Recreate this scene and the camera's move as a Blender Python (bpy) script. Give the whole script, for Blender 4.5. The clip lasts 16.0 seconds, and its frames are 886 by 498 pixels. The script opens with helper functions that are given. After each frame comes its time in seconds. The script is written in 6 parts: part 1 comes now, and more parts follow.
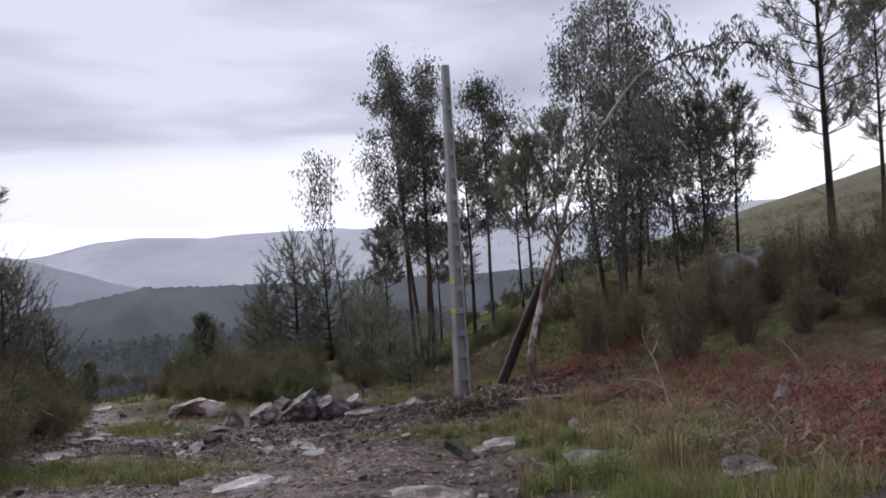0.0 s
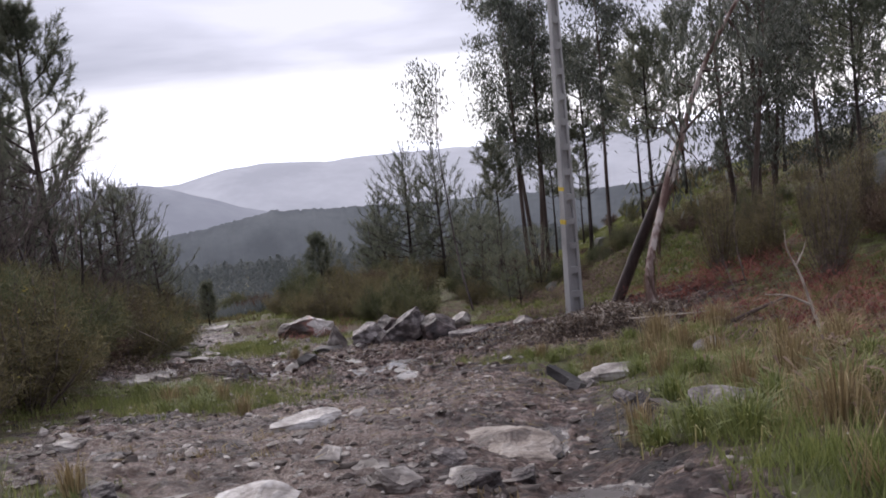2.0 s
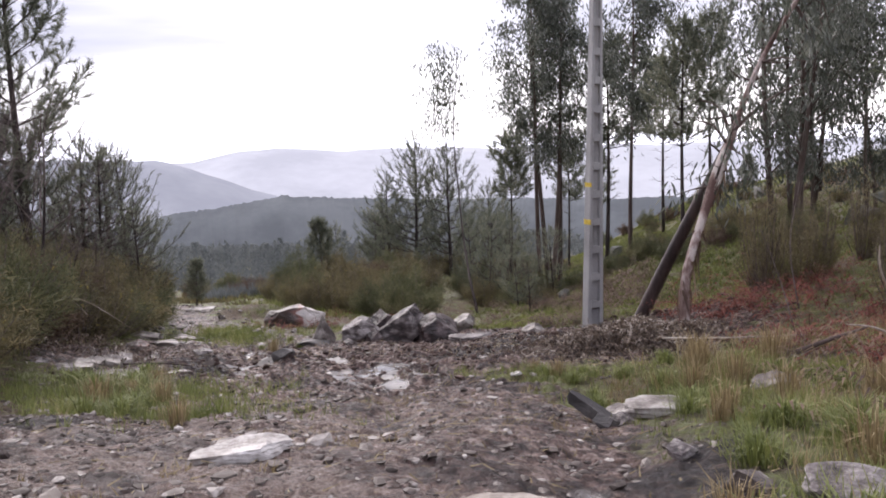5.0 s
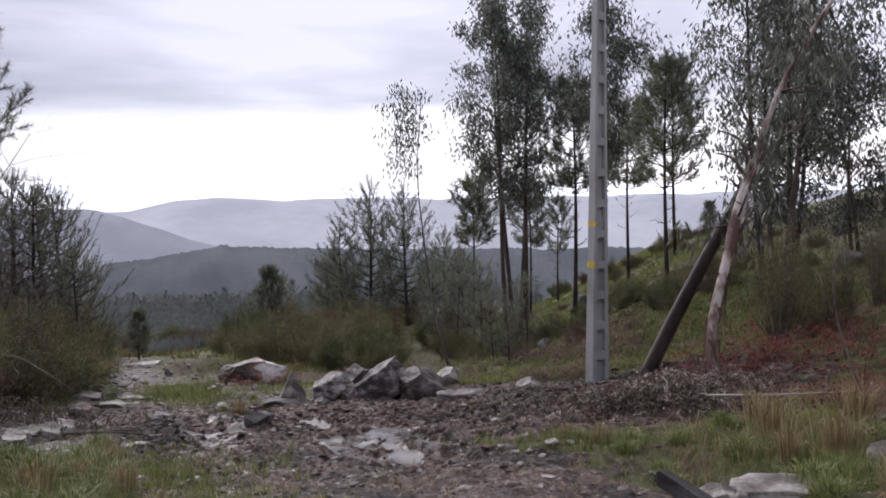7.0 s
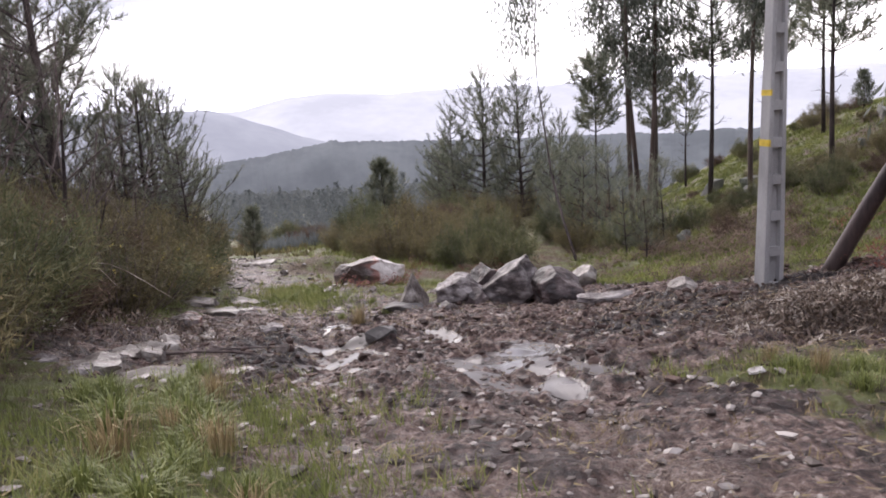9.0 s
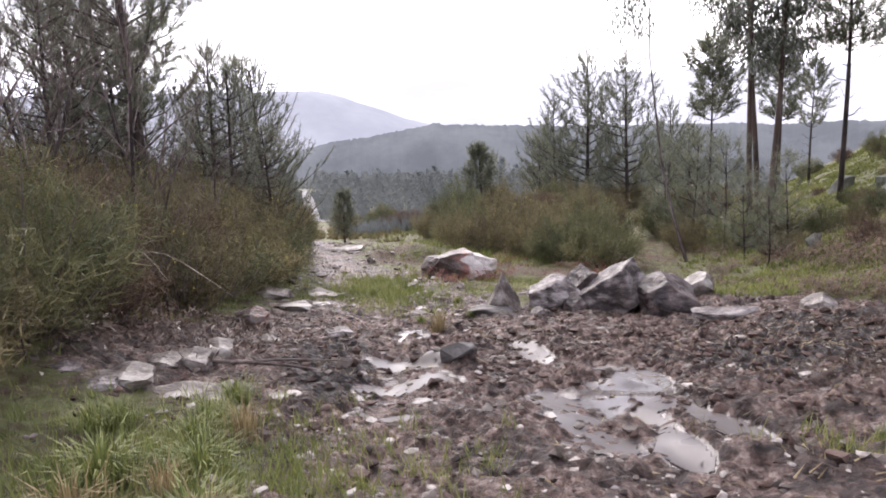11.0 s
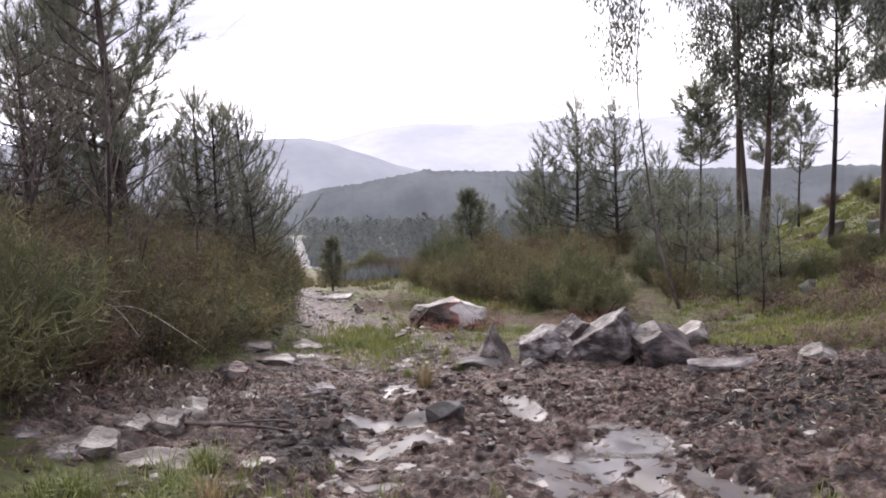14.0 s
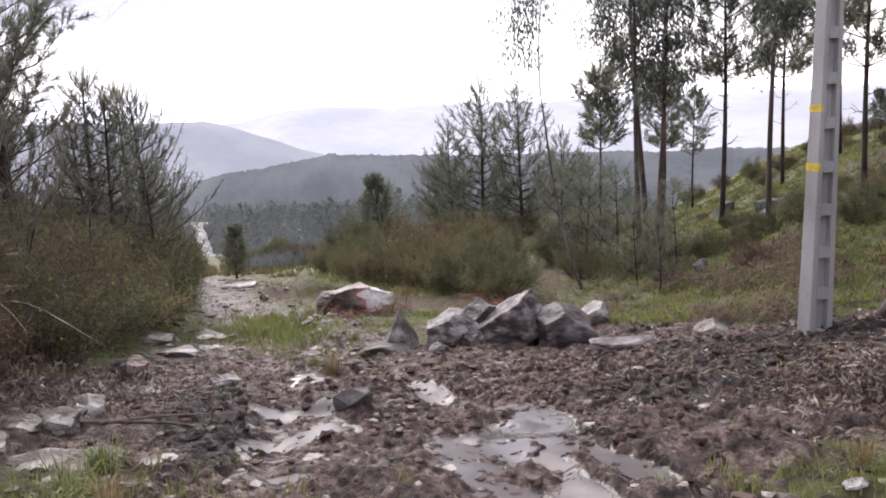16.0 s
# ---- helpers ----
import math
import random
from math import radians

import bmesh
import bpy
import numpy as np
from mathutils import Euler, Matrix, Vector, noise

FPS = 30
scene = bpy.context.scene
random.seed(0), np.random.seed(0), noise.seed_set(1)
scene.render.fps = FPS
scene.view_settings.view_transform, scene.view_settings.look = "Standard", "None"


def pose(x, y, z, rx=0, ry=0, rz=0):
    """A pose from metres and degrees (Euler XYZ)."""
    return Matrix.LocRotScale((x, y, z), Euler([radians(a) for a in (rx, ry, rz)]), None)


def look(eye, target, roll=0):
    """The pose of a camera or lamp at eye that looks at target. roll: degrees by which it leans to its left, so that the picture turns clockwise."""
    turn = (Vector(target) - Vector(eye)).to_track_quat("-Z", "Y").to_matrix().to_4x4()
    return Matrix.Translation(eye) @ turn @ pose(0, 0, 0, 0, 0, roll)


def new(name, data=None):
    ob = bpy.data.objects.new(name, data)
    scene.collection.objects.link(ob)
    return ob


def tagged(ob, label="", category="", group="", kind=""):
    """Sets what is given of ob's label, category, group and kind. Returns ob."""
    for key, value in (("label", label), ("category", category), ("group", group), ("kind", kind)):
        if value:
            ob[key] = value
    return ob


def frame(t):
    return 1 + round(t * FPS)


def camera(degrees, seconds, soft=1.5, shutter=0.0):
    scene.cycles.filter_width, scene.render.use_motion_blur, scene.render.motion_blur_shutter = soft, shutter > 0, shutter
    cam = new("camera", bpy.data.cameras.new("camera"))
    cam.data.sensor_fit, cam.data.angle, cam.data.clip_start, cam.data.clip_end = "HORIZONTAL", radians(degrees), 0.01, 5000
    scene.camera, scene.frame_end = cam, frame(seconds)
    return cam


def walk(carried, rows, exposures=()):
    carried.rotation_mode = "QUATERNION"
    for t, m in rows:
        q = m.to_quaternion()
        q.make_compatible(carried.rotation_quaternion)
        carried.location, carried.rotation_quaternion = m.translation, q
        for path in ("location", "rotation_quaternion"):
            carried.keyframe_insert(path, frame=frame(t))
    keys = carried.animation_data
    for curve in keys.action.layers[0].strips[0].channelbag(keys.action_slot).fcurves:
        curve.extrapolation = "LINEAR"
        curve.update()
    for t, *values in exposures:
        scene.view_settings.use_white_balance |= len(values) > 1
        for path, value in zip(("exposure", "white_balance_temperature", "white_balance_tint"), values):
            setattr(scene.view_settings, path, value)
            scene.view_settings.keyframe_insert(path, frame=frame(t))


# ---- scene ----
cam = camera(57.6, 16.0, soft=1.8)
PATH = [
    (0, (0.233, 0.245, 1.296), (0.216, 2.244, 1.23), -4.2),
    (0.5, (0.354, 0.568, 1.244), (0.227, 2.56, 1.125), -4.3),
    (1, (0.437, 0.994, 1.199), (0.122, 2.965, 1.063), -4.5),
    (1.5, (0.399, 1.398, 1.118), (0.076, 3.365, 0.962), -5.7),
    (2, (0.442, 1.719, 1.004), (0.117, 3.677, 0.762), -6.3),
    (2.5, (0.487, 1.889, 1.016), (0.099, 3.832, 0.748), -6.0),
    (3, (0.428, 2.153, 0.931), (-0.015, 4.082, 0.642), -4.8),
    (3.5, (0.385, 2.499, 0.839), (0.011, 4.452, 0.624), -3.4),
    (3.7, (0.381, 2.658, 0.787), (0.092, 4.626, 0.581), -2.6),
    (5.8, (-0.344, 4.186, 0.565), (-0.711, 6.134, 0.302), -1.4),
    (6, (-0.494, 4.331, 0.527), (-0.644, 6.314, 0.316), -1.6),
    (6.5, (-0.732, 4.693, 0.472), (-0.813, 6.682, 0.278), -1.6),
    (7, (-0.977, 5.093, 0.393), (-1.173, 7.079, 0.269), -1.4),
    (7.5, (-1.215, 5.524, 0.315), (-1.353, 7.494, 0.003), -3.0),
    (8, (-1.359, 6.016, 0.253), (-1.574, 7.98, -0.058), -3.7),
    (8.5, (-1.499, 6.443, 0.247), (-1.733, 8.4, -0.095), -3.6),
    (9, (-1.633, 6.838, 0.212), (-2.098, 8.745, -0.169), -3.9),
    (9.2, (-1.676, 6.992, 0.204), (-2.269, 8.86, -0.193), -3.8),
    (11.3, (-1.971, 8.362, 0.125), (-2.669, 10.193, -0.277), -2.9),
    (11.5, (-2.002, 8.44, 0.141), (-2.683, 10.282, -0.236), -2.8),
    (12, (-2.0, 8.504, 0.154), (-2.732, 10.338, -0.164), -3.1),
    (12.5, (-1.985, 8.525, 0.161), (-2.754, 10.349, -0.127), -3.0),
    (13, (-1.96, 8.502, 0.171), (-2.746, 10.322, -0.093), -3.2),
    (13.5, (-1.977, 8.54, 0.133), (-2.716, 10.378, -0.145), -3.1),
    (14, (-1.973, 8.549, 0.13), (-2.651, 10.407, -0.165), -3.1),
    (14.5, (-1.948, 8.587, 0.12), (-2.454, 10.495, -0.2), -2.3),
    (15, (-1.924, 8.564, 0.127), (-2.167, 10.519, -0.218), -1.7),
    (15.5, (-1.95, 8.562, 0.131), (-2.229, 10.511, -0.22), -2.5),
    (16, (-1.963, 8.572, 0.145), (-2.421, 10.488, -0.201), -3.0),
]
walk(cam, [(t, look(eye, target, roll)) for t, eye, target, roll in PATH],
     exposures=[(0.0, 0.05, 6220, 17.5), (1.5, 0.25, 6370, 17.5), (2.5, 0.45, 6420, 17.5), (3.0, 0.7, 6470, 18.5), (3.5, 0.9, 6520, 18.5), (6.1, 0.8, 6520, 18.5), (6.5, 0.6, 6420, 17.5), (6.8, 0.33, 6320, 17.5),
                (7.1, 0.3, 6320, 17.5), (7.5, 0.41, 6370, 17.5), (8.0, 0.6, 6420, 18.5), (8.5, 0.87, 6520, 18.5), (9.0, 1.05, 6570, 18.5), (11.5, 1.40, 6570, 18.5), (12.0, 1.32, 6570, 18.5), (12.5, 1.14, 6570, 18.5), (16.0, 1.11, 6570, 18.5)])

# ---- sky, sun ----
SUN_AZIMUTH, SUN_ELEVATION = radians(-38), radians(34)
world = bpy.data.worlds.new("overcast_sky")
scene.world = world
world.use_nodes = True
wn, wl = world.node_tree.nodes, world.node_tree.links
wn.clear()
w_out, w_bg = wn.new("ShaderNodeOutputWorld"), wn.new("ShaderNodeBackground")
w_sky = wn.new("ShaderNodeTexSky")
w_sky.sky_type, w_sky.sun_disc = "NISHITA", False
w_sky.sun_elevation, w_sky.sun_rotation = SUN_ELEVATION, -SUN_AZIMUTH
w_dim = wn.new("ShaderNodeVectorMath")
w_dim.operation = "SCALE"
w_dim.inputs["Scale"].default_value = 0.10
wl.new(w_sky.outputs[0], w_dim.inputs[0])
w_tc, w_sep = wn.new("ShaderNodeTexCoord"), wn.new("ShaderNodeSeparateXYZ")
wl.new(w_tc.outputs["Generated"], w_sep.inputs[0])
w_map = wn.new("ShaderNodeMapping")
w_map.inputs["Scale"].default_value = (1.6, 1.6, 9.0)
w_map.inputs["Location"].default_value = (3.1, 0.4, 0.2)
wl.new(w_tc.outputs["Generated"], w_map.inputs[0])
w_noise = wn.new("ShaderNodeTexNoise")
w_noise.inputs["Scale"].default_value, w_noise.inputs["Detail"].default_value = 1.3, 5.0
w_noise.inputs["Roughness"].default_value, w_noise.inputs["Distortion"].default_value = 0.45, 0.3
wl.new(w_map.outputs[0], w_noise.inputs["Vector"])
w_cloud = wn.new("ShaderNodeValToRGB")
w_cloud.color_ramp.elements[0].position, w_cloud.color_ramp.elements[0].color = 0.40, (0.56, 0.58, 0.68, 1)
w_cloud.color_ramp.elements[1].position, w_cloud.color_ramp.elements[1].color = 0.62, (0.98, 1.0, 1.12, 1)
wl.new(w_noise.outputs[0], w_cloud.inputs[0])
w_low = wn.new("ShaderNodeMapRange")
w_low.interpolation_type = "SMOOTHSTEP"
for k, v in zip(("From Min", "From Max", "To Min", "To Max"), (0.07, 0.125, 1.0, 0.0)):
    w_low.inputs[k].default_value = v
w_wob = wn.new("ShaderNodeMath")
w_wob.operation = "MULTIPLY_ADD"
w_wob.inputs[1].default_value = -0.10
wl.new(w_noise.outputs[0], w_wob.inputs[0])
wl.new(w_sep.outputs["Z"], w_wob.inputs[2])
w_wob2 = wn.new("ShaderNodeMath")
w_wob2.inputs[1].default_value = 0.05
wl.new(w_wob.outputs[0], w_wob2.inputs[0])
wl.new(w_wob2.outputs[0], w_low.inputs["Value"])
w_mix = wn.new("ShaderNodeMix")
w_mix.data_type = "RGBA"
wl.new(w_low.outputs[0], w_mix.inputs["Factor"])
wl.new(w_cloud.outputs[0], w_mix.inputs["A"])
w_mix.inputs["B"].default_value = (1.25, 1.27, 1.32, 1)
w_all = wn.new("ShaderNodeMix")
w_all.data_type = "RGBA"
w_all.inputs["Factor"].default_value = 0.12
wl.new(w_mix.outputs["Result"], w_all.inputs["A"])
wl.new(w_dim.outputs[0], w_all.inputs["B"])
wl.new(w_all.outputs["Result"], w_bg.inputs[0])
w_bg.inputs[1].default_value = 0.80
wl.new(w_bg.outputs[0], w_out.inputs[0])

sun = new("sun", bpy.data.lights.new("sun", "SUN"))
sun.data.energy, sun.data.angle, sun.data.color = 1.6, radians(50), (1.0, 0.95, 0.88)
sun.matrix_world = look((0, 0, 0), (-math.sin(SUN_AZIMUTH) * math.cos(SUN_ELEVATION),
                                    -math.cos(SUN_AZIMUTH) * math.cos(SUN_ELEVATION), -math.sin(SUN_ELEVATION)))

# ---- terrain, as one height for every place ----
def hash2(ix, iy, seed):
    n = (ix.astype(np.int64) * 374761393 + iy.astype(np.int64) * 668265263 + seed * 974634777) & 0x7FFFFFFF
    n = ((n ^ (n >> 13)) * 1274126177) & 0x7FFFFFFF
    return ((n ^ (n >> 16)) & 0xFFFF) / 65535.0


def vnoise(x, y, seed=0):
    ix, iy = np.floor(x), np.floor(y)
    fx, fy = x - ix, y - iy
    fx, fy = fx * fx * (3 - 2 * fx), fy * fy * (3 - 2 * fy)
    a, b = hash2(ix, iy, seed), hash2(ix + 1, iy, seed)
    c, d = hash2(ix, iy + 1, seed), hash2(ix + 1, iy + 1, seed)
    return (a + (b - a) * fx) * (1 - fy) + (c + (d - c) * fx) * fy - 0.5


def fbm(x, y, seed=0, octaves=4):
    total, gain = 0.0, 1.0
    for k in range(octaves):
        total = total + gain * vnoise(x * 2 ** k + 17.3 * k, y * 2 ** k - 9.1 * k, seed + k)
        gain *= 0.5
    return total


def smooth(v, a, b):
    u = np.clip((v - a) / (b - a), 0, 1)
    return u * u * (3 - 2 * u)


def track_x(y):
    """The middle of the dirt track."""
    return np.interp(y, [-20, 2, 8, 11, 13, 16, 22, 30, 45, 88, 166, 260], [1.0, -1.4, -2.3, -2.6, -3.3, -4.7, -8.6, -14.2, -22.3, -47.9, -94.2, -150])


def bump(x, y, cx, cy, rx, ry, turn=0.0):
    c, s = math.cos(turn), math.sin(turn)
    u, v = (x - cx) * c + (y - cy) * s, -(x - cx) * s + (y - cy) * c
    return np.exp(-((u / rx) ** 2 + (v / ry) ** 2))


def large_height(x, y):
    near = np.interp(y, [-400, -20, 0, 8, 16, 20, 25, 35, 58, 70, 88, 166, 260, 400, 620, 1100, 5000],
                     [80, 4.4, 0.42, -1.18, -2.78, -3.42, -4.2, -5.35, -7.4, -9.6, -13.6, -21, -33, -56, -90, -160, -160])
    right = np.interp(y, [-400, -20, 0, 8, 16, 20, 25, 48, 58, 70, 90, 400, 1100, 5000],
                      [80, 4.4, 0.42, -1.18, -2.7, -3.2, -3.75, -4.15, -4.9, -9.5, -18, -70, -160, -160])
    w = smooth(x, -3, 8)
    z = near * (1 - w) + right * w
    side = 0.145 * np.clip(x + 3, 0, 6) + 0.25 * np.clip(x - 3, 0, 40)
    soft_side = 0.09 * np.clip(x - 0.5, 0, 60)
    v = smooth(y, 11, 20)
    z = z + (side * v + soft_side * (1 - v)) * (1 - smooth(y, 60, 200))
    z = z - np.clip(0.15 * np.clip(-14 - x, 0, 400), 0, 1.7) * smooth(y, 28, 42)
    z = z + 0.22 * np.clip(-6.0 - x - 0.45 * np.clip(y - 13, 0, 14), 0, 4) * smooth(y, 4, 9) * (1 - smooth(y, 24, 34))
    return z


# hollows in which water stands level: middle, half width, half length, turn
POOLS = ((-5.22, 15.45, 0.40, 0.62, 0.40), (-4.75, 14.5, 0.36, 0.50, 0.45), (-4.3, 13.6, 0.40, 0.42, 0.40), (-2.95, 15.35, 0.30, 0.55, 0.10), (-3.0, 14.45, 0.44, 0.42, 0.10), (-2.85, 13.4, 0.26, 0.40, 0.35),
         (-2.75, 15.1, 0.15, 0.36, 0.60), (-2.35, 14.45, 0.14, 0.36, 0.60), (-1.95, 13.85, 0.14, 0.36, 0.60), (-2.55, 14.0, 0.12, 0.34, 0.38), (-2.22, 13.25, 0.12, 0.36, 0.38),
         (-4.32, 17.2, 0.15, 0.34, 0.45), (-3.97, 16.45, 0.15, 0.36, 0.45), (-0.56, 13.1, 0.30, 0.18, 0.0), (0.42, 5.75, 0.24, 0.42, 0.0), (-5.75, 17.1, 0.24, 0.3, 0.4), (-8.6, 19.2, 0.45, 0.35, 0.3))


def wet_at(x, y):
    """Standing water and slurry on the track, 0 to 1."""
    wet = 0.6 * bump(x, y, -9.4, 23.0, 0.3, 2.2, 0.6) + 0.8 * bump(x, y, 0.15, 7.6, 0.16, 0.6) + 0.7 * bump(x, y, -4.0, 8.3, 0.2, 0.5)
    for cx, cy, rx, ry, turn in POOLS:
        wet = wet + 1.5 * bump(x, y, cx, cy, rx, ry, turn)
    wet = wet + (0.10 + 0.8 * fbm(x * 1.5, y * 1.5, 71, 3)) * bump(x, y, -3.9, 14.6, 2.6, 2.4)
    return np.clip(wet * (0.95 + 0.75 * fbm(x * 3.2, y * 3.2, 83, 3)), 0, 1)


def dark_at(x, y):
    """Black, sodden soil: the tyre-pressed strip and the earth thrown up round the pole."""
    d = 1.3 * bump(x, y, -5.75, 14.9, 0.42, 2.0, 0.5) + 1.1 * bump(x, y, 0.4, 19.0, 1.5, 0.8) + 0.9 * bump(x, y, -4.65, 15.4, 0.5, 0.22, -0.3)
    d = d + 0.9 * bump(x, y, 0.75, 8.0, 0.45, 1.5, -0.15) + 0.6 * bump(x, y, 0.8, 6.0, 0.5, 0.3) + 0.7 * bump(x, y, -4.3, 9.2, 0.8, 0.5) + 0.95 * bump(x, y, -0.5, 17.0, 2.0, 1.6) + 0.9 * bump(x, y, 3.7, 11.4, 0.9, 0.45) + 0.8 * bump(x, y, 1.75, 9.6, 0.5, 0.7)
    return np.clip(d * (1 + 1.1 * fbm(x * 1.9, y * 1.9, 95, 3)), 0, 1)


def churn_at(x, y):
    """How far the soil is dug up."""
    return np.clip(bump(x, y, -1.5, 17.2, 4.2, 3.4) + bump(x, y, 0.8, 17.5, 2.5, 3.0) + 0.8 * bump(x, y, -4.5, 14.8, 3.0, 3.0), 0, 1)


def raw_relief(x, y):
    churn = churn_at(x, y)
    wx, wy = x + 0.06 * vnoise(x * 4, y * 4, 15), y + 0.06 * vnoise(x * 4, y * 4, 16)
    lump = fbm(x * 2.2, y * 2.2, 11, 3)
    clod = 0.42 - np.abs(vnoise(wx * 5.0, wy * 5.0, 61)) - 0.7 * np.abs(vnoise(wx * 9.5, wy * 9.5, 62))
    small = 0.4 - np.abs(vnoise(wx * 15, wy * 15, 63)) * 1.6
    return (0.05 + 0.07 * churn) * lump + (0.062 + 0.075 * churn) * clod + (0.042 + 0.045 * churn) * small


def relief_at(x, y):
    """Clods and hollows; where water stands, only the tallest clods rise from it."""
    r = raw_relief(x, y)
    pool = smooth(wet_at(x, y), 0.16, 0.42)
    deep = smooth(wet_at(x, y), 0.40, 0.85)
    drowned = np.maximum(r * (1 - 0.38 * deep) - 0.030, -0.012) - 0.020
    return r * (1 - pool) + drowned * pool


def firm_height(x, y):
    """The ground without its clods."""
    z = large_height(x, y)
    for cx, cy, rx, ry, turn in POOLS:
        flat = 0.5 * smooth(bump(x, y, cx, cy, rx * 1.15, ry * 1.15, turn), 0.03, 0.9)
        z = z * (1 - flat) + (large_height(np.array(cx), np.array(cy)) - 0.03) * flat
    off = x - track_x(y)
    on = np.exp(-(off / 2.6) ** 2) * (1 - smooth(y, 26, 34))
    z = z + 0.08 * bump(x, y, 0.5, 19.0, 1.3, 0.35) + 0.12 * bump(x, y, 1.6, 16.6, 1.8, 1.0) - 0.13 * bump(x, y, 0.8, 20.2, 2.2, 1.6)
    z = z - 0.16 * np.exp(-((x - 0.3) / 0.6) ** 2) * smooth(y, 4.0, 6.5) * (1 - smooth(y, 11.8, 13.6))
    z = z + 0.42 * bump(x, y, -10.3, 28.2, 1.3, 0.6, 0.3) + 0.16 * bump(x, y, -4.75, 15.45, 0.4, 0.16, -0.3) + 0.12 * bump(x, y, -4.25, 15.1, 0.22, 0.12)
    z = z + 0.22 * bump(x, y, -3.8, 21.3, 1.6, 0.7) - 0.08 * bump(x, y, -8.0, 24.6, 1.8, 1.0)
    z = z + 0.9 * bump(x, y, 3.4, 28.0, 2.6, 3.0)
    z = z - 0.16 * bump(x, y, 0.3, 18.9, 1.2, 0.8)
    for side in (-0.85, 0.95):
        z = z - 0.07 * np.exp(-((off - side + 0.25 * vnoise(y * 0.5, y * 0 + side, 5)) / 0.28) ** 2) * smooth(y, 6, 11) * (1 - smooth(y, 20, 26))
    calm = 1 - smooth(np.hypot(x + 3, y - 15), 40, 90)
    z = z + 0.10 * fbm(x * 0.6, y * 0.6, 3, 3) * calm
    return z


def height(x, y):
    x, y = np.asarray(x, float), np.asarray(y, float)
    calm = 1 - smooth(np.hypot(x + 3, y - 15), 40, 90)
    z = firm_height(x, y) + relief_at(x, y) * calm
    wild = smooth(np.hypot(x + 3, y - 15), 45, 120)
    z = z + wild * (1.2 * fbm(x * 0.03, y * 0.03, 21, 3) + 5 * fbm(x * 0.006, y * 0.006, 23, 2) * smooth(y, 250, 500))
    return z


# ---- materials ----
def ramp_node(nodes, stops):
    r = nodes.new("ShaderNodeValToRGB")
    while len(r.color_ramp.elements) < len(stops):
        r.color_ramp.elements.new(0.5)
    for e, (p, c) in zip(r.color_ramp.elements, stops):
        e.position, e.color = p, (*c, 1)
    return r


def surface(name, stops, scale=4.0, rough=0.85, relief=0.3, fine=40.0, stretch=(1, 1, 1), vary=0.0, island=0.0, through_light=0.0, gloss=0.5, depth=0.02):
    """A grainy surface: colour from a coarse and a fine noise, relief from both."""
    m = bpy.data.materials.new(name)
    m.use_nodes = True
    n, l = m.node_tree.nodes, m.node_tree.links
    b = n["Principled BSDF"]
    tc, mp = n.new("ShaderNodeTexCoord"), n.new("ShaderNodeMapping")
    mp.inputs["Scale"].default_value = stretch
    l.new(tc.outputs["Object"], mp.inputs[0])
    a, f = n.new("ShaderNodeTexNoise"), n.new("ShaderNodeTexNoise")
    a.inputs["Scale"].default_value, a.inputs["Detail"].default_value = scale, 6
    f.inputs["Scale"].default_value, f.inputs["Detail"].default_value = fine, 4
    l.new(mp.outputs[0], a.inputs["Vector"])
    l.new(mp.outputs[0], f.inputs["Vector"])
    mixed = n.new("ShaderNodeMath")
    mixed.operation = "MULTIPLY_ADD"
    mixed.inputs[1].default_value = 0.35
    l.new(f.outputs[0], mixed.inputs[0])
    half = n.new("ShaderNodeMath")
    half.operation = "MULTIPLY_ADD"
    half.inputs[1].default_value, half.inputs[2].default_value = 1.5, -0.425
    l.new(a.outputs[0], half.inputs[0])
    l.new(half.outputs[0], mixed.inputs[2])
    last = mixed
    for amount, kind, out in ((vary, "ShaderNodeObjectInfo", "Random"), (island, "ShaderNodeNewGeometry", "Random Per Island")):
        if amount:
            src, add, cen = n.new(kind), n.new("ShaderNodeMath"), n.new("ShaderNodeMath")
            cen.operation = "MULTIPLY_ADD"
            cen.inputs[1].default_value, cen.inputs[2].default_value = amount, -amount / 2
            l.new(src.outputs[out], cen.inputs[0])
            l.new(cen.outputs[0], add.inputs[0])
            l.new(last.outputs[0], add.inputs[1])
            last = add
    r = ramp_node(n, stops)
    l.new(last.outputs[0], r.inputs[0])
    l.new(r.outputs[0], b.inputs["Base Color"])
    b.inputs["Roughness"].default_value = rough
    b.inputs["Specular IOR Level"].default_value = gloss
    if relief:
        bp = n.new("ShaderNodeBump")
        bp.inputs["Strength"].default_value, bp.inputs["Distance"].default_value = relief, depth
        l.new(mixed.outputs[0], bp.inputs["Height"])
        l.new(bp.outputs[0], b.inputs["Normal"])
    if through_light:
        tr, mx = n.new("ShaderNodeBsdfTranslucent"), n.new("ShaderNodeMixShader")
        l.new(r.outputs[0], tr.inputs[0])
        mx.inputs[0].default_value = through_light
        l.new(b.outputs[0], mx.inputs[1])
        l.new(tr.outputs[0], mx.inputs[2])
        l.new(mx.outputs[0], n["Material Output"].inputs[0])
    return m


